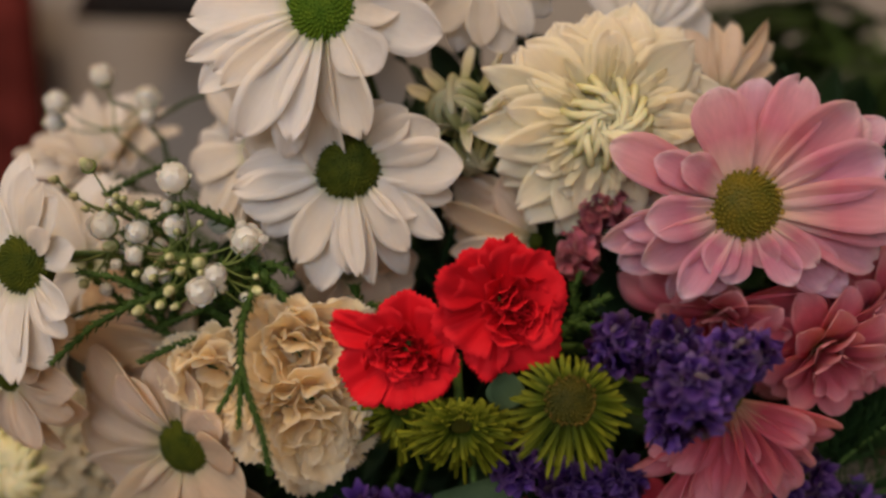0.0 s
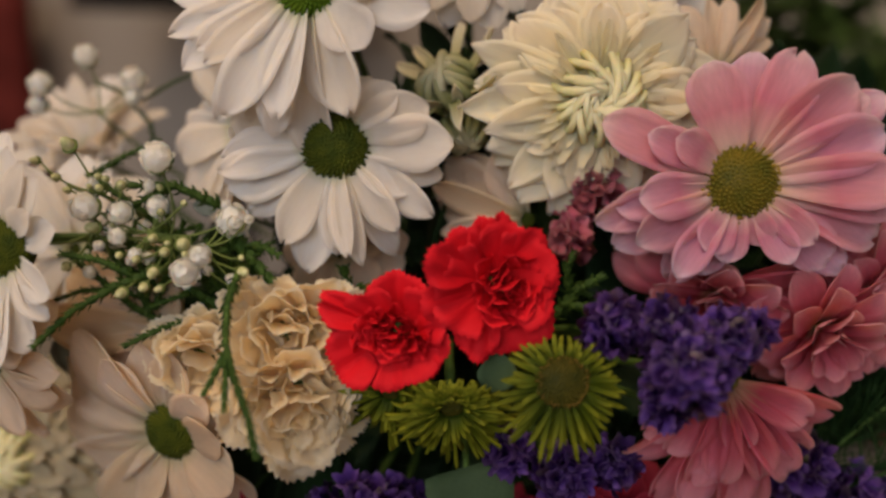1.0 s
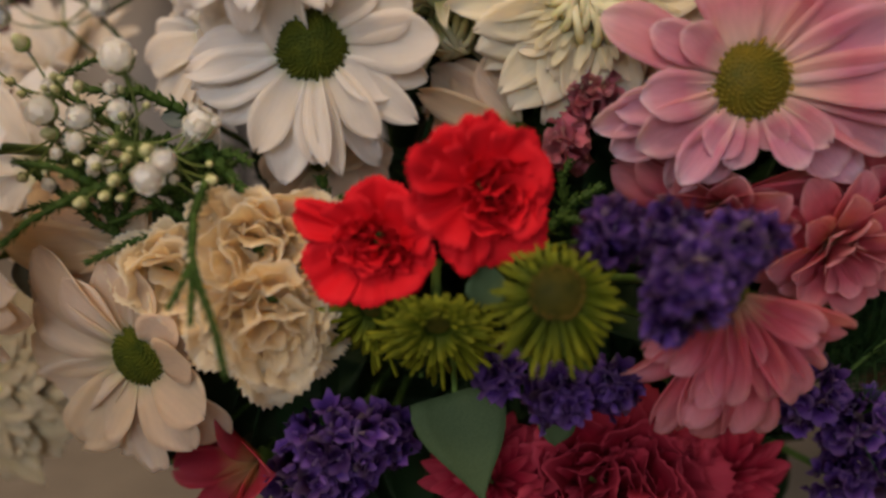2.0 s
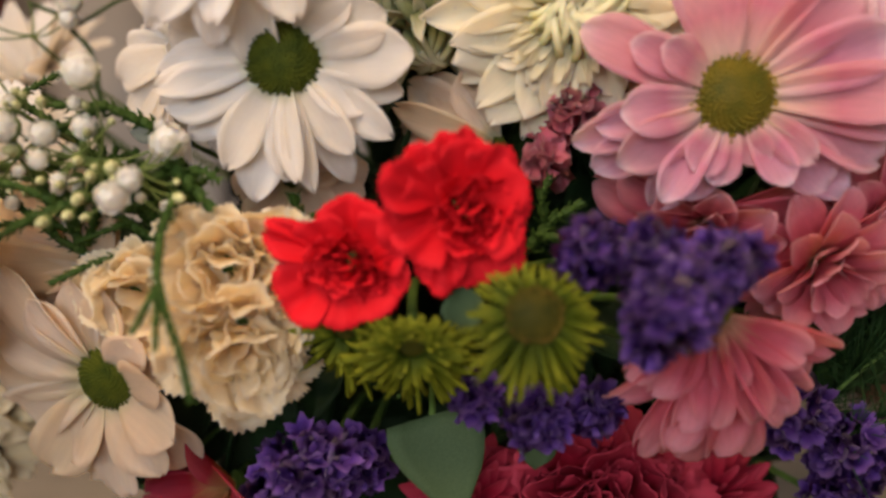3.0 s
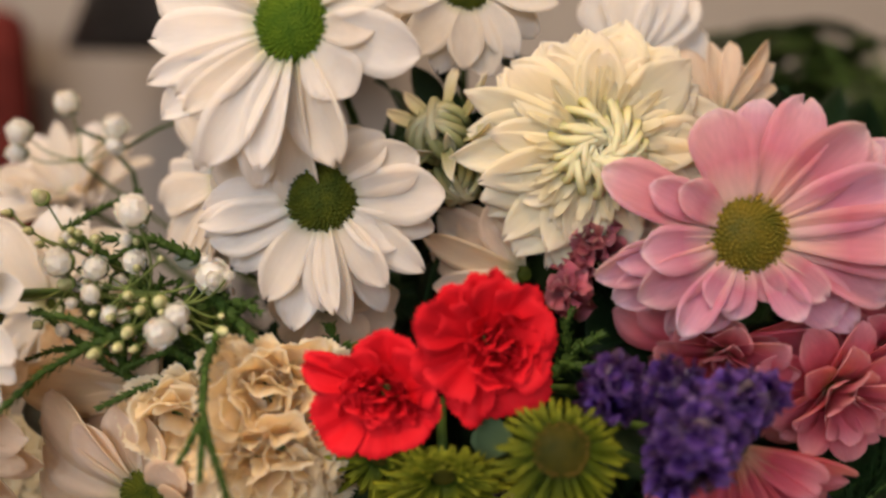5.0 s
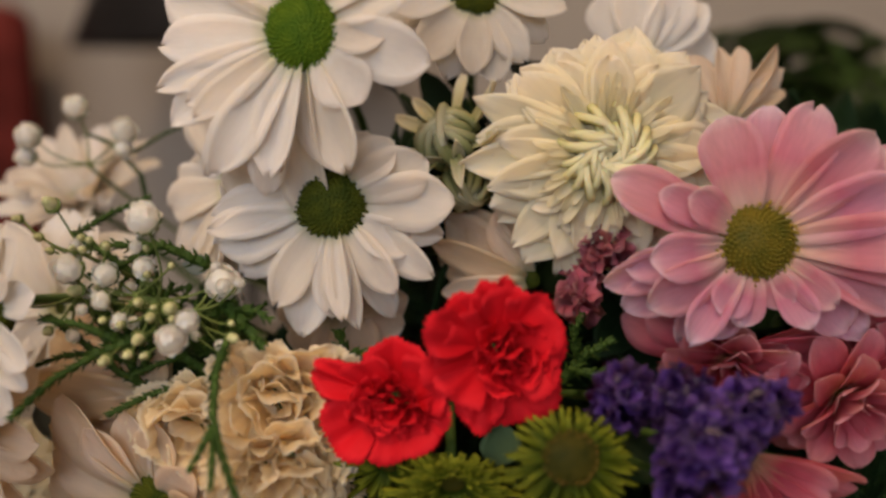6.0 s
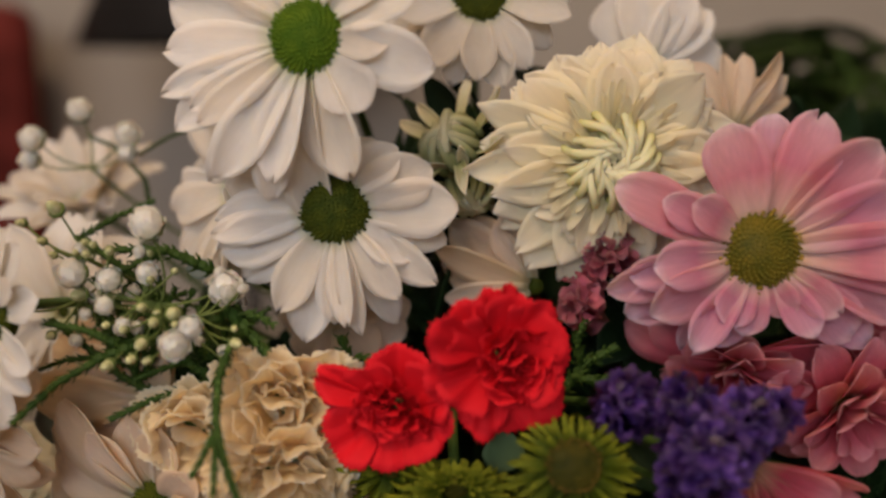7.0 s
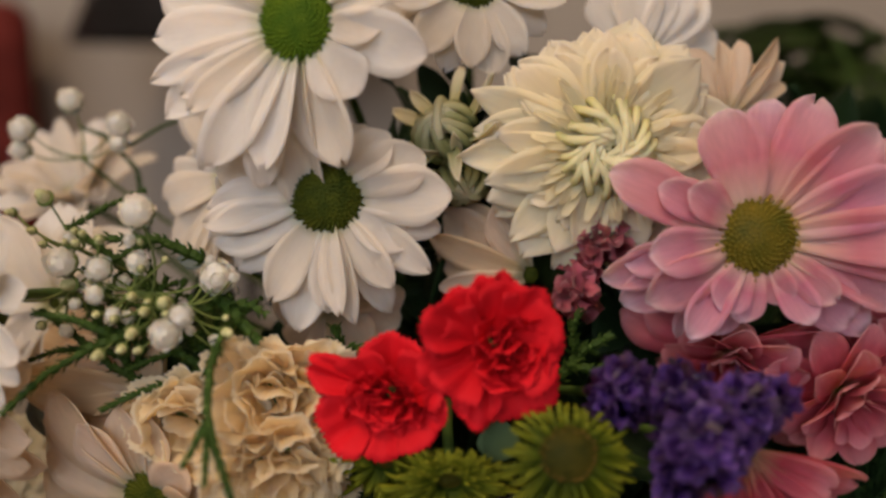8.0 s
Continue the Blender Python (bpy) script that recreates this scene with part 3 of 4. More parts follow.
# ---- background: dark lamp, red chair, house plant ----
lamp_at = Vector((-0.2635, 1.3346, 1.0763))
lamp = thing("floor_lamp", (lamp_at.x, lamp_at.y, 0.0), "unlit floor lamp with a wide black shade by the wall", "floor lamp")
z0 = lamp_at.z
shade = lathe(bmesh.new(), [(0.115, z0 + 0.215), (0.211, z0), (0.213, z0 + 0.002), (0.118, z0 + 0.219)], 40)
part("shade", shade, BLACK, lamp, "black fabric shade")
part("pole", lathe(bmesh.new(), [(0.012, 0.02), (0.011, z0 + 0.2)], 16), BLACK, lamp)
part("base", lathe(bmesh.new(), [(0.13, 0.0), (0.13, 0.012), (0.12, 0.02), (0.014, 0.028)], 32), BLACK, lamp)
for a in (0, 120, 240):
    arm = bmesh.new()
    tube(arm, [(0.01, 0, z0 + 0.195), (0.122, 0, z0 + 0.2)], 0.0025, 0.0025, 6)
    part("shade_arm", arm, BLACK, lamp, at=pose(0, 0, 0, 0, 0, a))

chair = thing("upholstered_chair", (-0.8, 1.28, 0.0), "dark red upholstered chair standing by the wall", "chair")
part("backrest", box(bmesh.new(), (-0.25, 0.215), (0.12, 0.2), (0.5, 1.14), 0.03), RED_FABRIC, chair)
part("seat", box(bmesh.new(), (-0.25, 0.2), (-0.28, 0.12), (0.4, 0.5), 0.03), RED_FABRIC, chair)
for lx in (-0.21, 0.16):
    for ly in (-0.24, 0.16):
        part("leg", lathe(bmesh.new(), [(0.014, 0.0), (0.022, 0.4)], 12), WOOD, chair, at=Matrix.Translation((lx, ly, 0)))

plant = thing("house_plant", (0.335, 0.66, 0.769), "blurred dark green leafy plant in a brown pot", "house plant")
part("pot", lathe(bmesh.new(), [(0.05, 0.0), (0.07, 0.1), (0.075, 0.1), (0.075, 0.12), (0.066, 0.12), (0.06, 0.09)], 24), CLAY, plant)
rnd = random.Random(5)
plant_leaves = [leaf_mesh(PLANT, 0.5, -0.7, 1.0, 0.4, s) for s in range(3)]
for i in range(290):
    a, h = rnd.uniform(0, 6.28), 0.1 + 0.2 * rnd.random() ** 0.7
    r = 0.135 * rnd.random() ** 0.5
    p = Vector((r * math.cos(a), r * math.sin(a), h))
    bm = bmesh.new()
    tube(bm, bow((0.02 * math.cos(a), 0.02 * math.sin(a), 0.085), (p.x * 0.4, p.y * 0.4, h * 0.8), p, 5), 0.0014, 0.0008, 5)
    part("stalk", bm, STEM, plant)
    le = rnd.uniform(0.05, 0.075)
    part("leaf", rnd.choice(plant_leaves), None, plant, at=pose(p.x, p.y, p.z, rnd.uniform(-30, 40), rnd.uniform(-20, 20), math.degrees(a) - 90 + rnd.uniform(-40, 40)) @ Matrix.Diagonal((le, le, le, 1)))

# ---- white daisies ----
W5 = strap("white_long", WHITE, 9, wide=0.5, bend=-0.3, cup=0.34, peak=0.6, tip=0.72, groove=0.006)
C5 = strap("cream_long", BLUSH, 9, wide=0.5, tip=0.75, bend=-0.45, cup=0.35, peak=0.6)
WD = "white daisy chrysanthemums"
daisy("white_daisy", "white daisy chrysanthemum with a deep green eye, fully open", WD, (-0.0273, 0.2827, 1.0140), (-0.12, -1, 0.1), 10, 0.0363, 0.0098, W5, EYE_GREEN,
      [], 3, laid=[(-150, 100, 88), (-60, 130, 90), (60, 128, 90), (190, -45, 66), (-195, 45, 92), (178, -112, 66), (105, -203, 62), (-45, -226, 80), (-160, -128, 74), (-200, -80, 84), (-206, -12, 84), (205, 18, 100), (-212, -42, 62),
                   (158, 82, 104), (10, -190, 60), (-104, -165, 66), (130, -85, 74), (118, -140, 66), (100, 112, 70), (57, -208, 46), (36, -192, 46)], unit=0.000162, dome=0.5)
daisy("white_daisy", "large white daisy chrysanthemum with a bright green eye standing highest", WD, (-0.0325, 0.2745, 1.0590), (-0.2, -1, 0.06), 25, 0.0370, 0.0098, W5, EYE_BRIGHT,
      [], 5, laid=[(-150, 135, 90), (-60, 175, 90), (30, 178, 90), (112, 145, 90), (172, 92, 90), (-20, -305, 84), (-244, 68, 92), (198, -30, 104), (60, -212, 92), (-212, -148, 66), (-155, -232, 66), (-238, -80, 58),
                   (-240, -28, 84), (-70, -250, 70), (-180, -112, 60), (-128, -218, 78), (-165, -132, 58), (-50, -218, 68), (130, -12, 64), (92, -108, 96)], unit=0.000168, dome=0.5)
daisy("white_daisy", "white daisy chrysanthemum behind the taller bloom, green eye half hidden", WD, (0.0128, 0.3209, 1.0729), (0.0, -1, 0.15), 0, 0.0283, 0.0084, W5, EYE_GREEN,
      [(13, 1.0, 0, 0.0, 1.1), (10, 0.95, 14, 0.001, 1.1)], 8)
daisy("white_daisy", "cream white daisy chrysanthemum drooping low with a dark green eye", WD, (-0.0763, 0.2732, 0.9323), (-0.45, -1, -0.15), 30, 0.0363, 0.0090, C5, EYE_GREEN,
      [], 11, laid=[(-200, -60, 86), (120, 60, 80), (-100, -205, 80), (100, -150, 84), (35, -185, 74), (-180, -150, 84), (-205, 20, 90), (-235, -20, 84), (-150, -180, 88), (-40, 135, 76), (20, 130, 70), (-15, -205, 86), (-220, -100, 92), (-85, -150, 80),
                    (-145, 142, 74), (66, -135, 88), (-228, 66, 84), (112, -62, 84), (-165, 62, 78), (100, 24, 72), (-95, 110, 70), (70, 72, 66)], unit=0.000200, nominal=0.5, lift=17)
daisy("white_daisy", "white daisy chrysanthemum turned aside with long hanging petals", WD, (-0.1141, 0.2612, 0.9899), (-0.35, -1, 0.1), 0, 0.0301, 0.0085, W5, EYE_GREEN,
      [], 13, laid=[(-40, 200, 80), (-110, 110, 84), (-125, 0, 84), (-110, -120, 84), (25, 172, 58), (-45, -190, 84), (110, 38, 62), (85, 130, 64), (10, -204, 78), (62, 150, 50), (126, -76, 64), (50, -176, 92), (95, -120, 50), (70, 70, 56)], unit=0.000158, lift=26)
daisy("white_daisy", "white daisy chrysanthemum far back among the baby's breath", WD, (-0.1334, 0.3881, 0.9999), (-0.15, -0.6, 0.9), 0, 0.0337, 0.0040, W5, EYE_GREEN,
      [(14, 1.0, 35, 0.0, 0.8), (12, 0.9, 55, 0.001, 0.8)], 17)
daisy("white_daisy", "white daisy chrysanthemum half hidden behind the open blooms", WD, (-0.0603, 0.3178, 1.0154), (-0.9, -0.6, 0.1), 0, 0.0339, 0.0055, W5, EYE_GREEN,
      [(14, 1.0, 10, 0.0, 0.9), (13, 0.94, 28, 0.001, 0.9)], 19)
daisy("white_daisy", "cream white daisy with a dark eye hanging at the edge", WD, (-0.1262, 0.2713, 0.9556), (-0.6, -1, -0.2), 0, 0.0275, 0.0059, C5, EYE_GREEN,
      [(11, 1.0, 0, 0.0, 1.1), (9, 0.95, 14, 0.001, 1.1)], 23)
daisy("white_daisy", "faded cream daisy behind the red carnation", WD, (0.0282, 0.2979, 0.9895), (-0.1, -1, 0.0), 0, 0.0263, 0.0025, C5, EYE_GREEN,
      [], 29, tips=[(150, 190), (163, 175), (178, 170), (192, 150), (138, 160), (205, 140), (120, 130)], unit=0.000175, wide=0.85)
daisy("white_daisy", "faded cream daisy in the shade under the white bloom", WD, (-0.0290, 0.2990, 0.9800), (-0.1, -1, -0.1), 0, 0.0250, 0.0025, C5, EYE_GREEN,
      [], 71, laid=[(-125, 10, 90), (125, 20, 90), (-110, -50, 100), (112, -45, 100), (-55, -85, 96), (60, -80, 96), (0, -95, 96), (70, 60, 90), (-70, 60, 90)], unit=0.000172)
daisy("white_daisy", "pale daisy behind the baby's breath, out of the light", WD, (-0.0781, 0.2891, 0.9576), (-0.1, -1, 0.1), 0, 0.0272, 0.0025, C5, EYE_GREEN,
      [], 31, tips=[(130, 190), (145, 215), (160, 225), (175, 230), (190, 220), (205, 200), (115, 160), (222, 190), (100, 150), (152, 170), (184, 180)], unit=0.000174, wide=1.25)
daisy("white_daisy", "white daisy hidden behind the baby's breath", WD, (-0.1159, 0.3168, 0.9771), (-0.2, -1, 0.2), 0, 0.0318, 0.0026, W5, EYE_GREEN,
      [], 67, tips=[(5, 165), (28, 175), (50, 170), (75, 165), (100, 170), (125, 175), (150, 170), (175, 165), (200, 160), (228, 165), (255, 170), (282, 165), (308, 170), (335, 175), (40, 140), (350, 150)], unit=0.000187, wide=1.2)
daisy("white_daisy", "white bloom with broad petals rising behind the cream chrysanthemum", WD, (0.0668, 0.3436, 1.0516), (0.1, -1, 0.15), 0, 0.0275, 0.0029, W5, EYE_GREEN,
      [], 37, tips=[(20, 150), (36, 160), (50, 165), (64, 150), (80, 155), (96, 150), (44, 130), (72, 130), (105, 140)], unit=0.000183, wide=1.5)
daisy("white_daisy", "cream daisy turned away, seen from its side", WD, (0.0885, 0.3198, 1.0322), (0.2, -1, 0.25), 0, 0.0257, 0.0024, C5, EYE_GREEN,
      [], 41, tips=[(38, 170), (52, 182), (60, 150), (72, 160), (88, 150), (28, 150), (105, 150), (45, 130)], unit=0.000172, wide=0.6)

# ---- cream chrysanthemum ----
flat = strap("cream_flat", CREAM, 7, wide=0.4, bend=-0.25, cup=0.3, peak=0.6, tip=0.95, groove=0.004)
mid = strap("cream_mid", CREAM, 6, wide=0.4, bend=-0.15, cup=0.3, peak=0.7, tip=0.6, groove=0.004)
quill = strap("cream_quill", QUILL, 5, wide=0.15, bend=0.1, cup=0.5, peak=0.75, tip=0.5)


def hook(seed, mat):
    """A thick quill one unit high that rises and curls over inward."""
    rnd = random.Random(seed)
    bm, top = bmesh.new(), radians(rnd.uniform(125, 165))
    pts = []
    for k in range(9):
        a = top * k / 8
        pts.append((0.05 * math.sin(a * 2 + seed), 0.1 * math.sin(a) - 0.52 * (1 - math.cos(a)), 0.55 * math.sin(a)))
    tube(bm, pts, 0.1, 0.075, 7)
    return mesh_of("petal", bm, mat)


coil = [hook(k, COIL) for k in range(5)]


def big_mum(label, centre, way, spin, R, seed, group="cream chrysanthemums", flat=flat, mid=mid, quill=quill, laid=()):
    ob = thing("cream_chrysanthemum", facing(centre, way, spin), label, "chrysanthemum", group)
    for k, (ms, n, le, tilt, r0, z0) in enumerate([
            (flat, 0 if laid else 17, 0.95, -3, 0.05, -0.1), (flat, 16, 0.86, -1, 0.05, -0.08), (flat, 16, 0.8, 2, 0.05, -0.07),
            (mid, 17, 0.74, 3, 0.05, -0.06), (mid, 18, 0.66, 5, 0.05, -0.05), (mid, 18, 0.58, 7, 0.05, -0.045), (quill, 26, 0.5, 11, 0.06, -0.035), (quill, 22, 0.42, 17, 0.06, -0.03),
            (coil, 18, 0.31, 0, 0.33, -0.03), (coil, 15, 0.32, 0, 0.27, -0.005), (coil, 11, 0.27, 0, 0.2, 0.02), (coil, 7, 0.2, 0, 0.13, 0.04), (coil, 4, 0.13, 0, 0.06, 0.05)]):
        ring_of(ob, ms, n, le * R, tilt, r0 * R, z0 * R, seed * 13 + k, jit=4 if ms is coil else 7, turn=k * 11, swirl=24 if ms is coil else 0, wide=1.3 if ms is flat or ms is mid else 1.0)
    if laid:
        by_tip(ob, flat, 0.4, laid, 0.000163, 0.05 * R, spin, seed, -14, -2, 0.001)
    calyx(ob, R * 0.25)
    stem_under(ob, way, 0.0026, back=R * 0.25)
    return ob


big_mum("full cream chrysanthemum with a pale green coiled heart", (0.0474, 0.2875, 1.0269), (0.05, -1, 0.05), 0, 0.0395, 4,
        laid=[(-60, -232, 56), (-140, -185, 60), (40, -190, 84), (120, -160, 84), (-10, 215, 92), (85, 215, 96), (168, 180, 96), (205, 115, 96), (215, 30, 92), (195, -65, 88), (-100, 165, 84), (-160, -160, 66), (-222, 98, 80), (-195, -116, 68), (-48, -168, 54),
              (-248, -22, 76), (-120, -135, 66), (-185, 30, 78), (-150, 130, 76), (-198, -68, 74)])
dimmed = strap("dimmed_strap", DIM_CREAM, 5, wide=0.28, bend=-0.3, cup=0.3, peak=0.62, tip=0.75)
big_mum("blurred yellowish cream chrysanthemum low at the edge", (-0.1520, 0.3280, 0.9020), (-0.3, -1, 0.1), 0, 0.0400, 6, flat=dimmed, mid=dimmed, quill=dimmed)

# ---- pink daisies ----
P5 = strap("pink_long", PINK, 9, wide=0.5, bend=-0.28, cup=0.42, peak=0.68)
R5 = strap("rose_long", ROSE, 7, wide=0.46, bend=-0.2, cup=0.7, peak=0.66, tip=0.55)
PD = "pink daisy chrysanthemums"
daisy("pink_daisy", "pink daisy chrysanthemum with an olive yellow eye, fully open", PD, (0.0849, 0.2735, 1.0044), (-0.05, -1, 0.12), 12, 0.0418, 0.0102, P5, EYE_OLIVE,
      [], 43, laid=[(22, 228, 84), (250, 158, 74), (-120, -178, 72), (190, -152, 74), (272, -85, 74), (-210, -122, 72), (-246, -74, 62), (-60, -165, 66), (108, 226, 90), (205, 150, 108), (262, 42, 92), (-240, 98, 88), (165, 190, 104), (276, -42, 84), (150, -146, 84), (236, -108, 84),
                    (232, 92, 104), (272, 2, 92), (-212, -50, 62), (-56, 206, 98), (-166, 84, 64), (-110, -168, 66), (-186, -98, 78), (-20, -140, 60), (-184, -34, 80), (92, -134, 64), (128, -96, 62), (-124, 74, 64), (-60, -124, 74), (42, -108, 56)], unit=0.000160, rim=EYE_RIM, dome=0.55, lift=24)
daisy("pink_daisy", "deep pink daisy nodding under the open bloom, petals overlapping", PD, (0.0840, 0.2868, 0.9709), (-0.2, -1, -0.55), 0, 0.0282, 0.0012, R5, EYE_OLIVE,
      [(9, 0.8, 38, 0.002, 1.2), (7, 0.62, 56, 0.003, 1.2), (5, 0.45, 74, 0.003, 1.2)], 47, laid=[(-195, 30, 96), (225, 15, 92), (-150, 62, 92), (160, 72, 92), (-80, 52, 84), (0, 62, 84), (175, 20, 104), (-125, -42, 56), (85, 42, 84), (132, -46, 84), (-66, 12, 64), (40, -42, 74), (-12, -48, 64), (-90, -60, 60), (95, -85, 70), (10, -95, 70)], unit=0.000165, lift=34, nominal=0.46)
daisy("pink_daisy", "deep pink daisy still half closed, petals cupped", PD, (0.1112, 0.2778, 0.9621), (0.15, -1, -0.5), 0, 0.0217, 0.0023, R5, EYE_OLIVE,
      [(9, 1.15, 8, 0.0, 1.25), (9, 1.0, 28, 0.001, 1.25), (8, 0.9, 48, 0.002, 1.25), (6, 0.75, 68, 0.003, 1.25)], 61)
daisy("pink_daisy", "pink daisy facing down with long hanging petals", PD, (0.0775, 0.2534, 0.9545), (0.05, -1, -0.12), 0, 0.0370, 0.0046, R5, EYE_OLIVE,
      [], 53, laid=[(-95, -290, 46), (-20, -310, 74), (195, -120, 56), (96, -275, 76), (-140, -180, 58), (225, -84, 58), (-130, -100, 58), (-62, -235, 66), (165, -150, 64), (36, -265, 72), (130, -200, 70), (-55, -185, 66), (150, -70, 60), (-85, -130, 58), (4, -180, 66), (84, -175, 66), (40, -120, 62)], unit=0.000162, lift=18, nominal=0.46)
daisy("pink_daisy", "deep pink daisy at the edge, half closed", PD, (0.1289, 0.2892, 0.9675), (0.5, -1, -0.1), 0, 0.0268, 0.0032, R5, EYE_OLIVE,
      [(13, 1.0, 10, 0.0, 1.1), (12, 0.9, 30, 0.001, 1.1), (10, 0.75, 52, 0.001, 1.2), (7, 0.6, 70, 0.001, 1.2)], 59)

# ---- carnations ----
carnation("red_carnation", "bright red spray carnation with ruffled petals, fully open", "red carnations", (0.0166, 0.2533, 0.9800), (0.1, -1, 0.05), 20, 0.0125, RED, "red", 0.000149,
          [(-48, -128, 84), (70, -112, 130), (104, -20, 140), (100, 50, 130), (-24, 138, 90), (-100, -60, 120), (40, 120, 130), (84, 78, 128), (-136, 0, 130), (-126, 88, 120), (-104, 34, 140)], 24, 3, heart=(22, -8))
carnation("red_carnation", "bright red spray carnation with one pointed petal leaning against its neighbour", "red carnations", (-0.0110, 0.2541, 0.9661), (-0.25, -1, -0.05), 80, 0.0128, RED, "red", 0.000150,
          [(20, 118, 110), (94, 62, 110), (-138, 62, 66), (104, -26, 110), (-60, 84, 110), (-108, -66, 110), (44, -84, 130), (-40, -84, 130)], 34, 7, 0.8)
carnation("ivory_carnation", "ivory carnation with crimped petals, fully open", "ivory carnations", (-0.0418, 0.2677, 0.9628), (0.05, -1, 0.05), 0, 0.0195, IVORY, "ivory", 0.000158,
          [(-106, 10, 130), (-80, 70, 130), (122, 72, 90), (30, 90, 150), (114, -10, 120), (90, -70, 120)], 30, 11, shaggy=1.0)
carnation("ivory_carnation", "ivory carnation low beside the open one, lower petals hanging", "ivory carnations", (-0.0404, 0.2601, 0.9446), (0.1, -1, -0.3), 50, 0.0195, IVORY, "ivory", 0.000155,
          [(130, -58, 56), (104, -92, 50), (20, -122, 110), (-50, -100, 110), (-90, -30, 110), (84, 10, 120), (60, -70, 110)], 32, 13, shaggy=1.0)
carnation("ivory_carnation", "ivory carnation tucked behind the conifer sprig", "ivory carnations", (-0.0657, 0.2702, 0.9545), (-0.2, -1, 0.0), 90, 0.0180, IVORY, "ivory", 0.000160,
          [(-96, 40, 100), (-70, -40, 110), (-20, 70, 120), (50, 60, 110), (40, -80, 120)], 28, 17, shaggy=1.0)
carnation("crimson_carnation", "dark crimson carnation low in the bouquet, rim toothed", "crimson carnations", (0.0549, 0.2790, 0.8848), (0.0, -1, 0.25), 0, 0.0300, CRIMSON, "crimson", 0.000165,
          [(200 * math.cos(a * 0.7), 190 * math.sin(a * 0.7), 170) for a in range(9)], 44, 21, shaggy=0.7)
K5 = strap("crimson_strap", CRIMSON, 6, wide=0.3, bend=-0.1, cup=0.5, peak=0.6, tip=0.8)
for c, way, R, k0 in (((0.0200, 0.2826, 0.8887), (-0.2, -1, 0.2), 0.0207, 25), ((0.0879, 0.2933, 0.8824), (0.3, -1, 0.1), 0.0242, 27)):
    ob = thing("crimson_chrysanthemum", facing(c, way), "dark crimson chrysanthemum low in the bouquet", "chrysanthemum", "crimson chrysanthemums")
    for k, (n, le, tilt, r0) in enumerate([(17, 1.0, -4, 0.06), (18, 0.94, 7, 0.06), (17, 0.84, 18, 0.06), (15, 0.7, 30, 0.06), (12, 0.52, 44, 0.05), (9, 0.36, 60, 0.04), (6, 0.24, 78, 0.02)]):
        ring_of(ob, K5, n, le * R, tilt, r0 * R, k * 0.015 * R, k0 * 7 + k, jit=8, turn=k * 13)
    calyx(ob, R * 0.2)
    stem_under(ob, way, back=R * 0.2)

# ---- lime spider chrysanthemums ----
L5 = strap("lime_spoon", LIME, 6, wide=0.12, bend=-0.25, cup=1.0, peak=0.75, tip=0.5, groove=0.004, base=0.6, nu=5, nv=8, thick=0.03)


def lime_mum(label, centre, way, spin, R, disc, rings, seed, drop=0.0):
    """Thin spoon petals round a small disc; drop makes the hanging ones longer than the upright ones."""
    ob = thing("lime_chrysanthemum", facing(centre, way, spin), label, "chrysanthemum", "lime chrysanthemums")
    rnd = random.Random(seed * 19)
    for n, le, tilt, z0 in rings:
        for i in range(n):
            a = 360.0 * i / n + rnd.uniform(-7, 7)
            ln = le * R * (1 - drop * math.sin(radians(a))) * rnd.uniform(0.78, 1.1) - disc * 0.75
            m = pose(0, 0, 0, 0, 0, a - 90) @ pose(0, disc * 0.75, z0 * R + rnd.uniform(-0.0004, 0.0004), tilt + rnd.uniform(-10, 10), rnd.uniform(-25, 25), rnd.uniform(-9, 9))
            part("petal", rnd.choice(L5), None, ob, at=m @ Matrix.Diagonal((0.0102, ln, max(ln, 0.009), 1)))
    head = floret_head(ob, "olive green centre of small florets", EYE_LIME, disc, disc * 0.35, 120, disc * 0.085)
    rnd = random.Random(seed)
    rb = bmesh.new()
    for i in range(40):
        a, r = i * 0.157 + rnd.uniform(-0.06, 0.06), disc * rnd.uniform(0.78, 0.98)
        p = Vector((r * math.cos(a), r * math.sin(a), disc * 0.12))
        tube(rb, [p, p + Vector((p.x * 0.06, p.y * 0.06, disc * rnd.uniform(0.12, 0.22)))], disc * 0.055, disc * 0.05, 5)
    tagged(part("brown_rim", rb, EYE_BROWN, head, "brownish ring of opened florets"), kind="stuff")
    calyx(ob, disc)
    stem_under(ob, way, back=disc)
    return ob


lime_mum("lime green spider chrysanthemum with thin petals, open", (0.0325, 0.2383, 0.9594), (0.05, -0.95, 0.25), 0, 0.0166, 0.0066, [(30, 1.0, -12, 0.0), (30, 0.95, -2, 0.02), (24, 0.82, 10, 0.04)], 3, 0.26)
lime_mum("lime green spider chrysanthemum nodding under the red carnations", (0.0048, 0.2500, 0.9490), (0.05, -0.9, -0.45), 0, 0.0155, 0.0042, [(64, 1.0, -4, 0.0), (60, 0.94, 6, 0.03), (50, 0.8, 16, 0.06), (34, 0.58, 34, 0.08), (24, 0.42, 55, 0.1)], 5, 0.5)
lime_mum("lime green spider chrysanthemum half hidden under the red carnations", (-0.0118, 0.2590, 0.9500), (-0.3, -0.9, -0.4), 0, 0.0150, 0.0036, [(64, 1.0, -4, 0.0), (60, 0.92, 8, 0.03), (44, 0.72, 24, 0.06), (28, 0.5, 45, 0.08)], 9, 0.45)

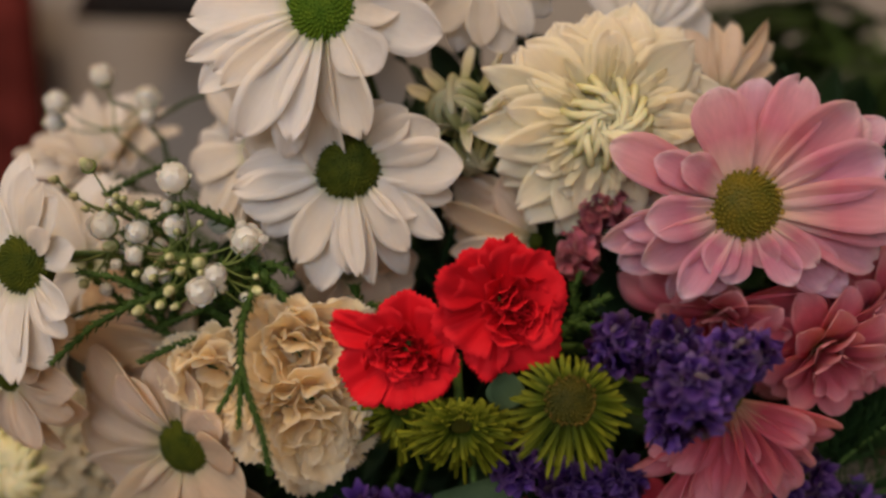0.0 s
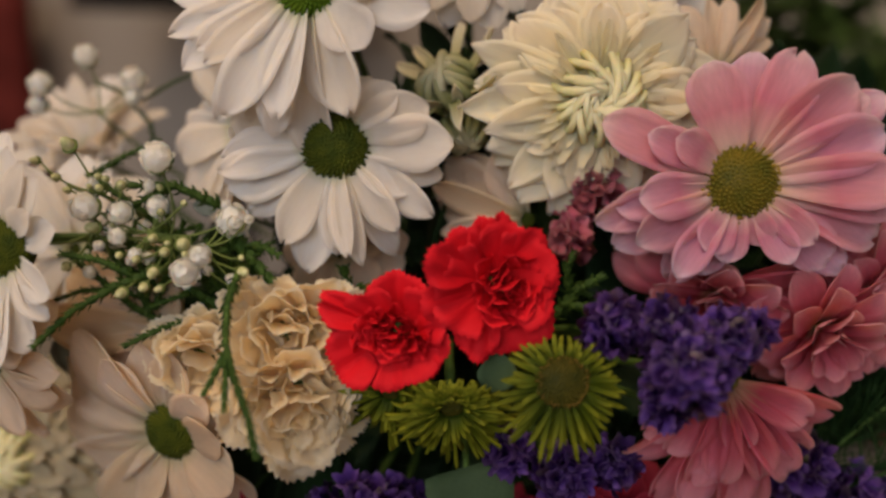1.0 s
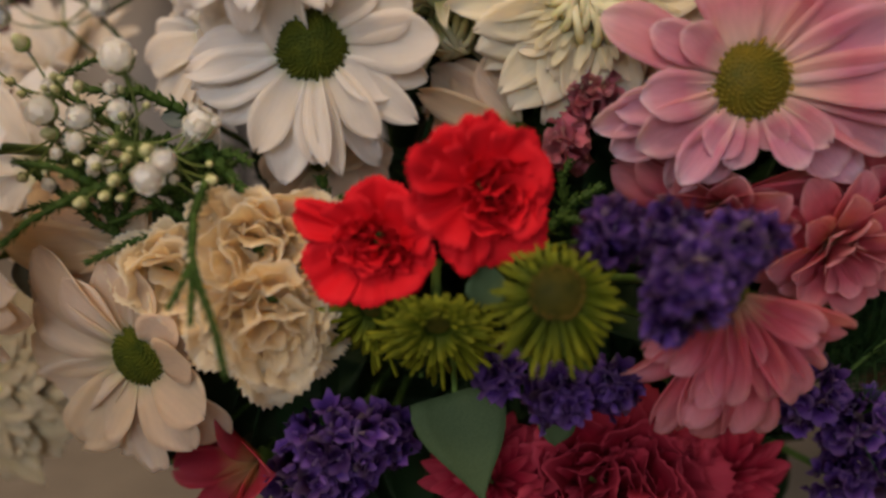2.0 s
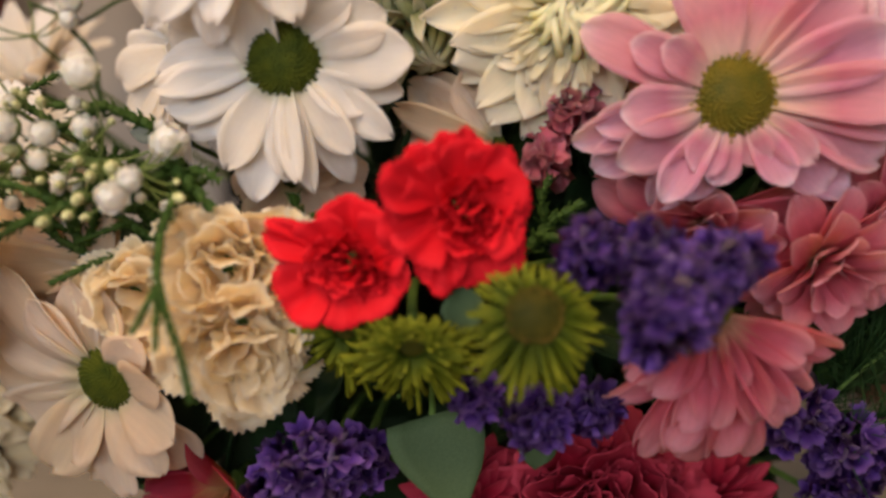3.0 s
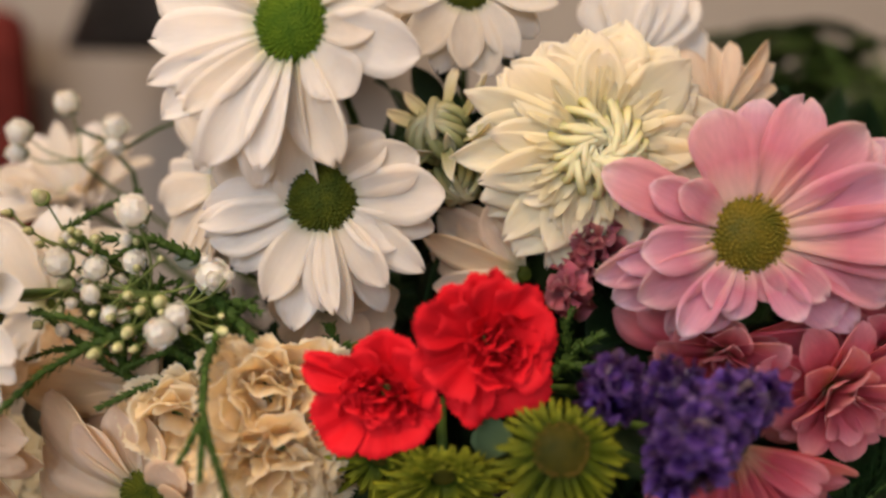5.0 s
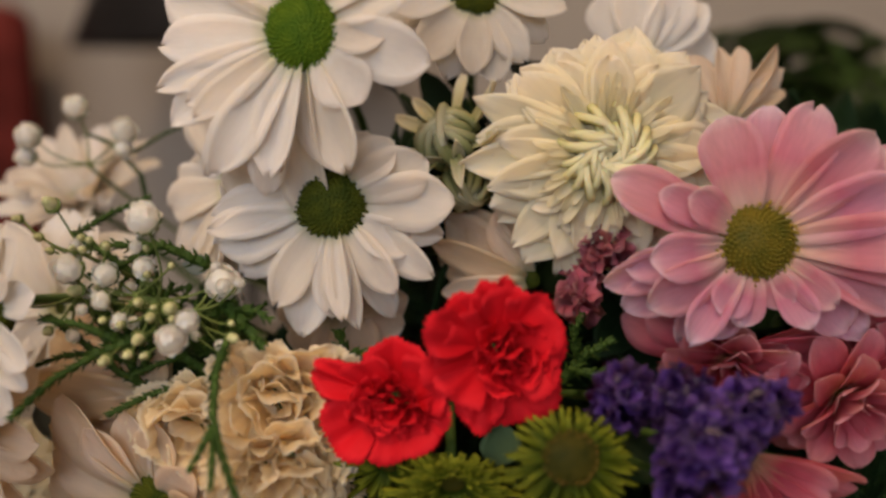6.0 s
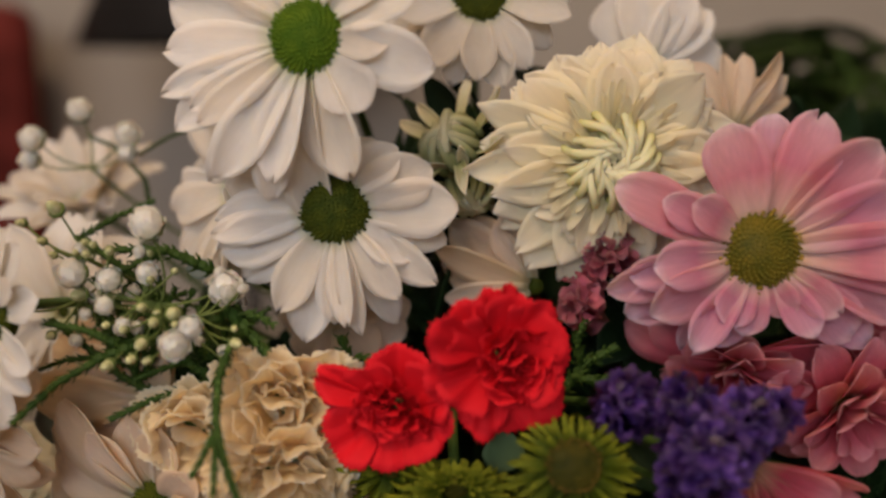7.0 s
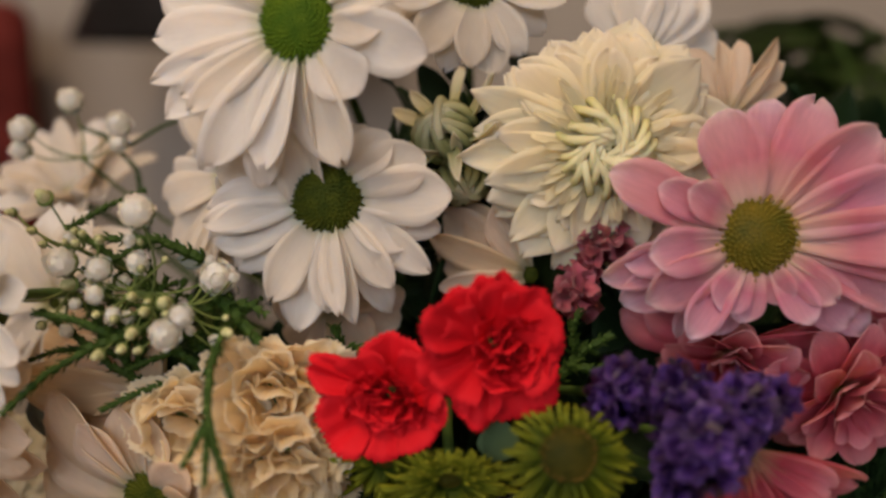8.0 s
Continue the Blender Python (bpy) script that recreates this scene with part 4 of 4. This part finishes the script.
# ---- pale unopened chrysanthemum between the daisies ----
S5 = strap("sage_petal", SAGE, 5, wide=0.2, bend=0.5, cup=0.8, peak=0.65, tip=0.6, thick=0.03)
HOOKS = [hook(k + 11, SAGE_COIL) for k in range(4)]
for c, way, r, s in (((0.0054, 0.3023, 1.0292), (-0.5, -0.7, 0.6), 95, 3), ((0.0089, 0.3039, 1.0174), (0.1, -0.8, -0.8), 80, 5)):
    ob = thing("chrysanthemum_bud", facing(c, way), "grey-green half-open chrysanthemum bud with curling petals", "chrysanthemum", "half-open chrysanthemum buds")
    R = r * 0.000173
    ring_of(ob, S5, 8, 1.35 * R, 4, 0.12 * R, 0.0, s * 7, jit=14)
    for k, (n, le, r0) in enumerate([(12, 0.95, 0.5), (10, 0.85, 0.4), (8, 0.66, 0.28), (5, 0.42, 0.15)]):
        ring_of(ob, HOOKS, n, le * R, 0, r0 * R, k * 0.06 * R, s * 7 + k + 1, jit=9, turn=k * 17)
    calyx(ob, R * 0.3)
    stem_under(ob, way, back=R * 0.3)

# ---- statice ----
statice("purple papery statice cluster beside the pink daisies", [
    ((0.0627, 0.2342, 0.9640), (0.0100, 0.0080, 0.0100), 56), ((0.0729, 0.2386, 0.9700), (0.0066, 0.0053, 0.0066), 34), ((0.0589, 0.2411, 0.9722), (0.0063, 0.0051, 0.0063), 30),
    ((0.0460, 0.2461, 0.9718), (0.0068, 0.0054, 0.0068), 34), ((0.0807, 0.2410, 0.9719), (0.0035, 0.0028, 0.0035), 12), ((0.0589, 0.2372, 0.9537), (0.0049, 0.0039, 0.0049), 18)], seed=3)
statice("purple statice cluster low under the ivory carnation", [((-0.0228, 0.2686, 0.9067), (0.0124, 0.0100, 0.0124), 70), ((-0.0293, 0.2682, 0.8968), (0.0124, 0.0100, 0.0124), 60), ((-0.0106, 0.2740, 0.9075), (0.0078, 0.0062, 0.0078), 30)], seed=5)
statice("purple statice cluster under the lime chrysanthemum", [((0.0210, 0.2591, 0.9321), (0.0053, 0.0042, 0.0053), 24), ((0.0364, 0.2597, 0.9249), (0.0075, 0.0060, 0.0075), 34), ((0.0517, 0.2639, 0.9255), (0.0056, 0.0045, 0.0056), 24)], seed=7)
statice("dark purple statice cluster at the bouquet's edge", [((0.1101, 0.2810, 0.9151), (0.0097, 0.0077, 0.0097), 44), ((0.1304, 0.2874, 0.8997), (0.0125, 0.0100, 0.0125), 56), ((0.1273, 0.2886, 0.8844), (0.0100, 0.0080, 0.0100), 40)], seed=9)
statice("mauve pink filler florets between the red and pink blooms", [((0.0485, 0.2900, 1.0000), (0.0070, 0.0056, 0.0080), 22), ((0.0400, 0.2860, 0.9868), (0.0045, 0.0040, 0.0055), 12)],
        0.0085, 11, MAUVES, "mauve_filler_sprig", "filler flower", "mauve filler sprigs")

# ---- baby's breath ----
def puff_mesh(seed):
    """A small double white flower, about one unit wide."""
    rnd = random.Random(seed)
    bm = bmesh.new()
    bmesh.ops.create_icosphere(bm, subdivisions=2, radius=0.45)
    for i in range(44):
        # cupped petals wrapped round the core, larger and looser towards the base
        h = 1 - 1.75 * (i + 0.5) / 44
        a = i * 2.39996 + rnd.uniform(-0.2, 0.2)
        n = Vector((math.sqrt(1 - h * h) * math.cos(a), math.sqrt(1 - h * h) * math.sin(a), h))
        up = (Vector((rnd.uniform(-0.3, 0.3), rnd.uniform(-0.3, 0.3), 1.05)) - n * h).normalized()
        side = up.cross(n).normalized()
        wide, tall, out = rnd.uniform(0.13, 0.2), rnd.uniform(0.2, 0.32), rnd.uniform(0.015, 0.06)
        rows = []
        for v in (0.0, 0.5, 1.0):
            rows.append([bm.verts.new(n * (0.43 + out * v * 1.1 + 0.05 * v * (1 - u * u)) + side * u * wide * (0.7 + 0.5 * v - 0.35 * v * v) + up * ((v - 0.45) * tall - 0.05 * u * u * v + rnd.uniform(-0.015, 0.015))) for u in (-1.0, -0.4, 0.4, 1.0)])
        for lo, hi in zip(rows, rows[1:]):
            for k in range(3):
                bm.faces.new((lo[k], lo[k + 1], hi[k + 1], hi[k]))
    return mesh_of("bud", bm, BUD)


PUFFS = [puff_mesh(s) for s in range(4)]
bm = bmesh.new()
lathe(bm, [(0.05, -0.56), (0.24, -0.5), (0.4, -0.34), (0.48, -0.14), (0.42, -0.14)], 10)
BUD_CUP = mesh_of("calyx", bm, FINE_STEM)
bm = bmesh.new()
bmesh.ops.create_uvsphere(bm, u_segments=10, v_segments=8, radius=0.36, matrix=Matrix.Diagonal((1, 1, 1.5, 1)))
CLOSED = mesh_of("closed_bud", bm, plain_material("pale_green_bud", (0.3, 0.34, 0.13), (0.68, 0.64, 0.4), 2, 0.5))


def breath(label, root, mid_point, heads):
    """A spray of baby's breath: a thin forked stem with open puffs and closed buds at its ends."""
    root, mid_point = Vector(root), Vector(mid_point)
    ob = thing("babys_breath", root, label, "baby's breath", "baby's breath sprays")
    bm = bmesh.new()
    tube(bm, bow(FOAM_TOP - root, Vector((0, 0.03, 0)), mid_point - root, 10), 0.0009, 0.0006, 6)
    part("stem", bm, FINE_STEM, ob)
    rnd = random.Random(len(heads))
    for c, d, kind in heads:
        c = Vector(c)
        n = (Vector((c.x - mid_point.x, -0.02, c.z - mid_point.z + 0.004))).normalized()
        m = facing(c - root, n + Vector((rnd.uniform(-0.3, 0.3), -0.5, rnd.uniform(-0.2, 0.4))), rnd.uniform(0, 360)) @ Matrix.Diagonal((d, d, d, 1))
        if not kind:
            m = m @ Matrix.Diagonal((0.85, 0.85, 0.95, 1))
        h = part("bud", rnd.choice(PUFFS) if kind else CLOSED, None, ob, at=m)
        part("calyx", BUD_CUP, None, h)
        sb = bmesh.new()
        bend = (c + mid_point) / 2 + Vector((rnd.uniform(-0.004, 0.004), 0.003, -0.004))
        tube(sb, bow(mid_point - root, bend - root, c - root - n * d * 0.4, 6), 0.0004, 0.0003, 5)
        part("twig", sb, FINE_STEM, ob)


breath("white baby's breath spray with round puffs on thin stems", (-0.0732, 0.2699, 0.9730), (-0.0727, 0.2716, 0.9908), [
    ((-0.0740, 0.2681, 1.0126), 0.0088, 1), ((-0.0948, 0.2694, 0.9994), 0.0082, 1), ((-0.0757, 0.2713, 0.9990), 0.006, 1), ((-0.0855, 0.2657, 0.9918), 0.005, 1), ((-0.0647, 0.2539, 0.9845), 0.0076, 1), ((-0.0613, 0.2568, 0.9883), 0.0062, 1),
    ((-0.0753, 0.2636, 0.9917), 0.004, 0), ((-0.0832, 0.2586, 0.9778), 0.0046, 0), ((-0.0552, 0.2705, 0.9951), 0.009, 1), ((-0.0535, 0.2607, 0.9780), 0.0046, 0), ((-0.0677, 0.2652, 0.9896), 0.006, 0),
    ((-0.0512, 0.2617, 0.9826), 0.0048, 0), ((-0.0716, 0.2609, 0.9884), 0.0044, 0), ((-0.0747, 0.2598, 0.9831), 0.005, 0), ((-0.0799, 0.2625, 0.9861), 0.0036, 0), ((-0.0857, 0.2710, 0.9974), 0.0068, 1), ((-0.0936, 0.2702, 0.9935), 0.0056, 0), ((-0.0773, 0.2590, 0.9793), 0.004, 0)])
breath("thin baby's breath twigs with closed green buds", (-0.0892, 0.2827, 0.9850), (-0.0920, 0.2721, 1.0029), [
    ((-0.0987, 0.2709, 1.0163), 0.0058, 0), ((-0.1151, 0.2879, 1.0098), 0.0036, 0), ((-0.1073, 0.2819, 1.0057), 0.0034, 0), ((-0.0897, 0.2665, 1.0050), 0.0032, 0), ((-0.0900, 0.2671, 1.0080), 0.003, 0), ((-0.0930, 0.2685, 1.0051), 0.0028, 0), ((-0.0880, 0.2670, 1.0074), 0.0028, 0), ((-0.1022, 0.2763, 1.0030), 0.003, 0)])
breath("blurred baby's breath spray standing far back", (-0.1149, 0.3569, 0.9977), (-0.1177, 0.3512, 1.0188), [
    ((-0.1200, 0.3501, 1.0377), 0.0085, 1), ((-0.1359, 0.3482, 1.0286), 0.0085, 1), ((-0.1385, 0.3517, 1.0214), 0.007, 1), ((-0.1037, 0.3484, 1.0300), 0.0085, 1), ((-0.1041, 0.3472, 1.0241), 0.0065, 1)])

tiny = random.Random(8)
for root, hub in (((-0.0743, 0.2744, 0.9751), (-0.0772, 0.2710, 0.9926)), ((-0.0624, 0.2718, 0.9725), (-0.0622, 0.2671, 0.9886)), ((-0.0880, 0.2764, 0.9746), (-0.0948, 0.2759, 0.9915))):
    hub = Vector(hub)
    breath("fine baby's breath twigs with tiny half-open buds", root, hub, [
        (tuple(hub + Vector((tiny.uniform(-0.014, 0.014), tiny.uniform(-0.008, 0.004), tiny.uniform(-0.013, 0.015)))), tiny.uniform(0.0024, 0.0042), tiny.random() < 0.3) for _ in range(10)])

# ---- conifer sprigs ----
SP = "green scaly conifer sprig laid over the white blooms"
sprig("green scaly conifer sprig hanging over the ivory carnation", [(-0.0523, 0.2596, 0.9824), (-0.0541, 0.2542, 0.9759), (-0.0529, 0.2443, 0.9681), (-0.0495, 0.2368, 0.9615), (-0.0452, 0.2309, 0.9533), (-0.0434, 0.2290, 0.9443)], 0.0032, 3,
      [[(-0.0525, 0.2440, 0.9666), (-0.0562, 0.2404, 0.9594), (-0.0579, 0.2398, 0.9566)], [(-0.0523, 0.2430, 0.9670), (-0.0521, 0.2384, 0.9594), (-0.0525, 0.2370, 0.9530)]])
sprig(SP, [(-0.0555, 0.2729, 0.9872), (-0.0722, 0.2679, 0.9827), (-0.0852, 0.2630, 0.9790), (-0.0963, 0.2577, 0.9733), (-0.1048, 0.2519, 0.9655)], 0.0037, 5, [[(-0.0811, 0.2654, 0.9808), (-0.0915, 0.2645, 0.9859), (-0.1009, 0.2647, 0.9872)]])
sprig(SP, [(-0.0548, 0.2747, 0.9716), (-0.0663, 0.2737, 0.9668), (-0.0773, 0.2710, 0.9639), (-0.0867, 0.2691, 0.9598)], 0.0032, 7)
sprig(SP, [(-0.0608, 0.2851, 0.9964), (-0.0736, 0.2843, 1.0025), (-0.0880, 0.2825, 1.0033)], 0.0040, 9, [[(-0.0753, 0.2843, 1.0025), (-0.0853, 0.2833, 0.9976), (-0.0921, 0.2805, 0.9939)]])
sprig(SP, [(-0.0836, 0.2942, 0.9912), (-0.1026, 0.2969, 1.0039), (-0.0938, 0.3031, 1.0091), (-0.0846, 0.3090, 1.0128)], 0.0029, 11)
sprig(SP, [(-0.0571, 0.2736, 0.9904), (-0.0499, 0.2683, 0.9850), (-0.0448, 0.2653, 0.9801)], 0.0048, 13, [[(-0.0539, 0.2729, 0.9872), (-0.0471, 0.2710, 0.9877), (-0.0428, 0.2685, 0.9858)]])
sprig(SP, [(-0.0983, 0.3556, 0.9916), (-0.1010, 0.3554, 1.0144), (-0.1097, 0.3527, 1.0257), (-0.1177, 0.3533, 1.0287)], 0.0022, 15, [[(-0.1042, 0.3538, 1.0216), (-0.0915, 0.3533, 1.0287), (-0.0835, 0.3539, 1.0316)]])
for k, (path, fork) in enumerate((
        ([(-0.0558, 0.2781, 0.9637), (-0.0654, 0.2776, 0.9708), (-0.0750, 0.2780, 0.9776), (-0.0847, 0.2788, 0.9859)], [[(-0.0687, 0.2781, 0.9732), (-0.0748, 0.2757, 0.9714), (-0.0811, 0.2742, 0.9692)], [(-0.0734, 0.2778, 0.9767), (-0.0740, 0.2784, 0.9843), (-0.0723, 0.2796, 0.9899)]]),
        ([(-0.0521, 0.2766, 0.9659), (-0.0567, 0.2764, 0.9746), (-0.0612, 0.2758, 0.9815), (-0.0644, 0.2773, 0.9887)], [[(-0.0567, 0.2764, 0.9746), (-0.0522, 0.2756, 0.9807), (-0.0497, 0.2768, 0.9863)], [(-0.0597, 0.2762, 0.9789), (-0.0661, 0.2751, 0.9783), (-0.0715, 0.2736, 0.9762)]]),
        ([(-0.0774, 0.2835, 0.9603), (-0.0887, 0.2830, 0.9675), (-0.0982, 0.2829, 0.9763), (-0.1059, 0.2823, 0.9833)], [[(-0.0904, 0.2834, 0.9692), (-0.0915, 0.2832, 0.9779), (-0.0903, 0.2836, 0.9847)], [(-0.0952, 0.2831, 0.9727), (-0.1029, 0.2810, 0.9724), (-0.1092, 0.2795, 0.9703)]]))):
    sprig("fine green conifer sprig among the baby's breath", path, 0.0031, 31 + k, fork)
thicket = random.Random(12)
for k in range(11):
    a = Vector((thicket.uniform(-0.088, -0.05), thicket.uniform(0.279, 0.292), thicket.uniform(0.962, 0.985)))
    d = Vector((thicket.uniform(-0.014, 0.008), thicket.uniform(-0.004, 0.002), thicket.uniform(0.012, 0.02)))
    side = Vector((-d.z * 0.5, -0.001, d.x * 0.5 + 0.004))
    sprig("fine green conifer sprig among the baby's breath", [a, a + d * 0.5 + Vector((0.001, 0, 0)), a + d], 0.0034, 50 + k, [[a + d * 0.35, a + d * 0.6 + side], [a + d * 0.55, a + d * 0.9 - side]])
sprig("small green conifer sprig between the blooms", [(-0.0242, 0.2808, 0.9664), (-0.0247, 0.2783, 0.9741), (-0.0256, 0.2766, 0.9805)], 0.0046, 17, [[(-0.0245, 0.2779, 0.9724), (-0.0204, 0.2764, 0.9746), (-0.0171, 0.2760, 0.9730)]])
sprig("green conifer sprig in the shade beside the red carnation", [(0.0336, 0.2781, 0.9637), (0.0408, 0.2779, 0.9724), (0.0479, 0.2769, 0.9770)], 0.0043, 19, [[(0.0375, 0.2773, 0.9692), (0.0438, 0.2750, 0.9681), (0.0488, 0.2753, 0.9698)], [(0.0391, 0.2776, 0.9708), (0.0383, 0.2793, 0.9789), (0.0408, 0.2804, 0.9838)]])

# ---- loose leaves ----
def leaf(label, base_at, way, up, length, mat, wide=0.5, bend=-0.4, tip=1.0, peak=0.4, seed=0, base=0.12, name="leaf_sprig", category="leaf", group="broad leaves"):
    """A leaf whose blade runs along way and faces up, on a short stalk into the foam."""
    y = Vector(way).normalized()
    x = y.cross(Vector(up)).normalized()
    z = x.cross(y)
    m = Matrix.Translation(base_at) @ Matrix((x, y, z)).transposed().to_4x4()
    ob = thing(name, m, label, category, group)
    part("blade", leaf_mesh(mat, wide, bend, tip, peak, seed, base=base), None, ob, at=Matrix.Diagonal((length, length, length, 1)))
    inv = m.inverted()
    bm = bmesh.new()
    b = Vector(base_at)
    tube(bm, [inv @ p for p in bow(b, b + Vector((0, 0.03, 0)), FOAM_TOP + Vector((0, 0, 0.0)), 6)], 0.0009, 0.0012, 5)
    part("stalk", bm, STEM, ob)
    return ob


leaf("round grey-green leaf under the red carnation", (0.0173, 0.2572, 0.9613), (0.0, -0.2, -1), (0, -1, 0.3), 0.0114, GREY_LEAF, 0.95, -0.2, 0.6, 0.5, 3)
leaf("broad grey-green leaf hanging low in the bouquet", (0.0092, 0.2722, 0.9209), (0.3, -0.4, -1), (0, -1, 0.3), 0.0335, GREY_LEAF, 0.8, -0.3, 1.7, 0.04, 5, 0.95)
leaf("grey-green leaf beside the lime chrysanthemum", (0.0384, 0.2768, 0.9159), (-0.1, -0.1, -1), (0, -1, 0.3), 0.0137, GREY_LEAF, 0.8, -0.2, 1.0, 0.4, 7)
leaf("blue-grey leaf in the shade of the white blooms", (-0.1132, 0.2973, 0.9578), (0.2, -0.1, -1), (-0.3, -1, 0.3), 0.0196, BLUE_LEAF, 0.8, -0.3, 0.8, 0.4, 9)
leaf("blue-grey leaf behind the baby's breath", (-0.0659, 0.3047, 0.9927), (-1, -0.1, 0.1), (-0.1, -1, 0.3), 0.0089, BLUE_LEAF, 0.7, -0.3, 0.8, 0.4, 11)

# alstroemeria at the lower edge
A5 = strap("alstroemeria", LILY, 4, wide=0.6, bend=-0.45, cup=0.6, peak=0.6, tip=0.9)
ob = thing("alstroemeria", facing((-0.0490, 0.2888, 0.8930), (-0.8, -0.6, 0.15)), "crimson pink trumpet-shaped lily flower, half open", "lily flower")
ring_of(ob, A5, 3, 0.0300, 36, 0.002, 0.0, 3, wide=1.0, turn=20)
ring_of(ob, A5, 3, 0.0270, 52, 0.002, 0.001, 4, wide=0.8, turn=80)
calyx(ob, 0.004)
stem_under(ob, (-0.8, -0.6, 0.15), back=0.004)

# ---- dark greenery filling the bouquet, its colour blackening the gaps ----
rnd = random.Random(77)
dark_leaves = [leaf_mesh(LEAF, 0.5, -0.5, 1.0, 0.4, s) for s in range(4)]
spots = []
for i in range(470):
    x = rnd.uniform(-0.085, 0.185)
    z = rnd.uniform(0.835, 1.01)
    y = (0.335 if z > 0.93 else 0.32) + rnd.uniform(-0.03, 0.03) + 0.8 * max(0, abs(x) - 0.08)
    if (x < -0.012 and z > 0.955) or (z < 0.88 and not -0.045 < x < 0.13):
        continue
    spots.append((round(x / 0.03), round(z, 3), x, y, z))
for i in range(34):
    x, z = rnd.uniform(-0.012, 0.042), rnd.uniform(0.995, 1.045)
    spots.append((100 + round(x / 0.02), round(z, 3), x, rnd.uniform(0.325, 0.35), z))
spots.sort()


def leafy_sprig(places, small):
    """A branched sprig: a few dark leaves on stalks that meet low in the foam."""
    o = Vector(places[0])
    ob = thing("greenery_sprig", o, "dark green glossy filler leaves deep in the bouquet, coloured darker for the shade there", "leaf sprig", "dark filler sprigs")
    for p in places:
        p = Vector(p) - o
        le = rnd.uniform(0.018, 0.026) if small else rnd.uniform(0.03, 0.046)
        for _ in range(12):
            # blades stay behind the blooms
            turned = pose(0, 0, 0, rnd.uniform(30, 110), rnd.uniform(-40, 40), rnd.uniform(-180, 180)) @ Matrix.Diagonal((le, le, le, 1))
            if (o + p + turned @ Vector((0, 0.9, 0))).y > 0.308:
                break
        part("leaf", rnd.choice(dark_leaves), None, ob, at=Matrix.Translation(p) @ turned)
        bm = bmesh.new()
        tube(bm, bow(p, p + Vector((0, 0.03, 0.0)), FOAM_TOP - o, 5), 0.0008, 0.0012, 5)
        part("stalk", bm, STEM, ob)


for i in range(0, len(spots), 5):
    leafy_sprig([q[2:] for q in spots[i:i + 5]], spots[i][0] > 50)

# feathery fern fronds at the edge
for c, way, ln, s in (((0.1171, 0.2877, 0.9124), (0.8, -0.1, 0.7), 0.07, 1), ((0.1172, 0.2946, 0.9208), (1, -0.1, 0.35), 0.08, 2), ((0.1209, 0.3008, 0.9260), (1, 0.0, 0.75), 0.07, 3), ((0.1243, 0.2862, 0.9054), (1, 0, 0.2), 0.06, 4),
                      ((0.1209, 0.3126, 0.9332), (1, 0.0, 1.0), 0.08, 5), ((0.1288, 0.3210, 0.9100), (1, 0, 0.0), 0.07, 6), ((0.1150, 0.2960, 0.9450), (1, 0, -0.15), 0.06, 7), ((0.1150, 0.3000, 0.9360), (1, 0, -0.3), 0.06, 8), ((0.1180, 0.2980, 0.9270), (1, 0, -0.15), 0.06, 9), ((0.1150, 0.3050, 0.9520), (1, 0, 0.1), 0.06, 10)):
    ob = thing("fern_frond", c, "feathery dark green asparagus fern frond", "fern", "fern fronds")
    w = Vector(way).normalized()
    rnd = random.Random(s)
    sb, nb = bmesh.new(), bmesh.new()
    pts = bow((0, 0, 0), w * ln * 0.5 + Vector((0, 0, 0.008)), w * ln, 10)
    tube(sb, pts, 0.0007, 0.0003, 5)
    root = bow((0, 0, 0), (0, 0.03, 0), FOAM_TOP - Vector(c), 6)
    tube(sb, root, 0.0008, 0.0012, 5)
    for i in range(260):
        p = pts[0].lerp(pts[-1], i / 260) + Vector((0, 0, 0.008)) * math.sin(math.pi * i / 260)
        d = (w * 0.8 + Vector((rnd.uniform(-1, 1), rnd.uniform(-0.7, 0.7), rnd.uniform(-1, 1)))).normalized()
        tube(nb, [p, p + d * ln * 0.26 * rnd.uniform(0.6, 1.2) * (1.1 - i / 300)], 0.0003, 0.00012, 3)
    part("stem", sb, STEM, ob)
    part("needles", nb, NEEDLE, ob)["kind"] = "stuff"
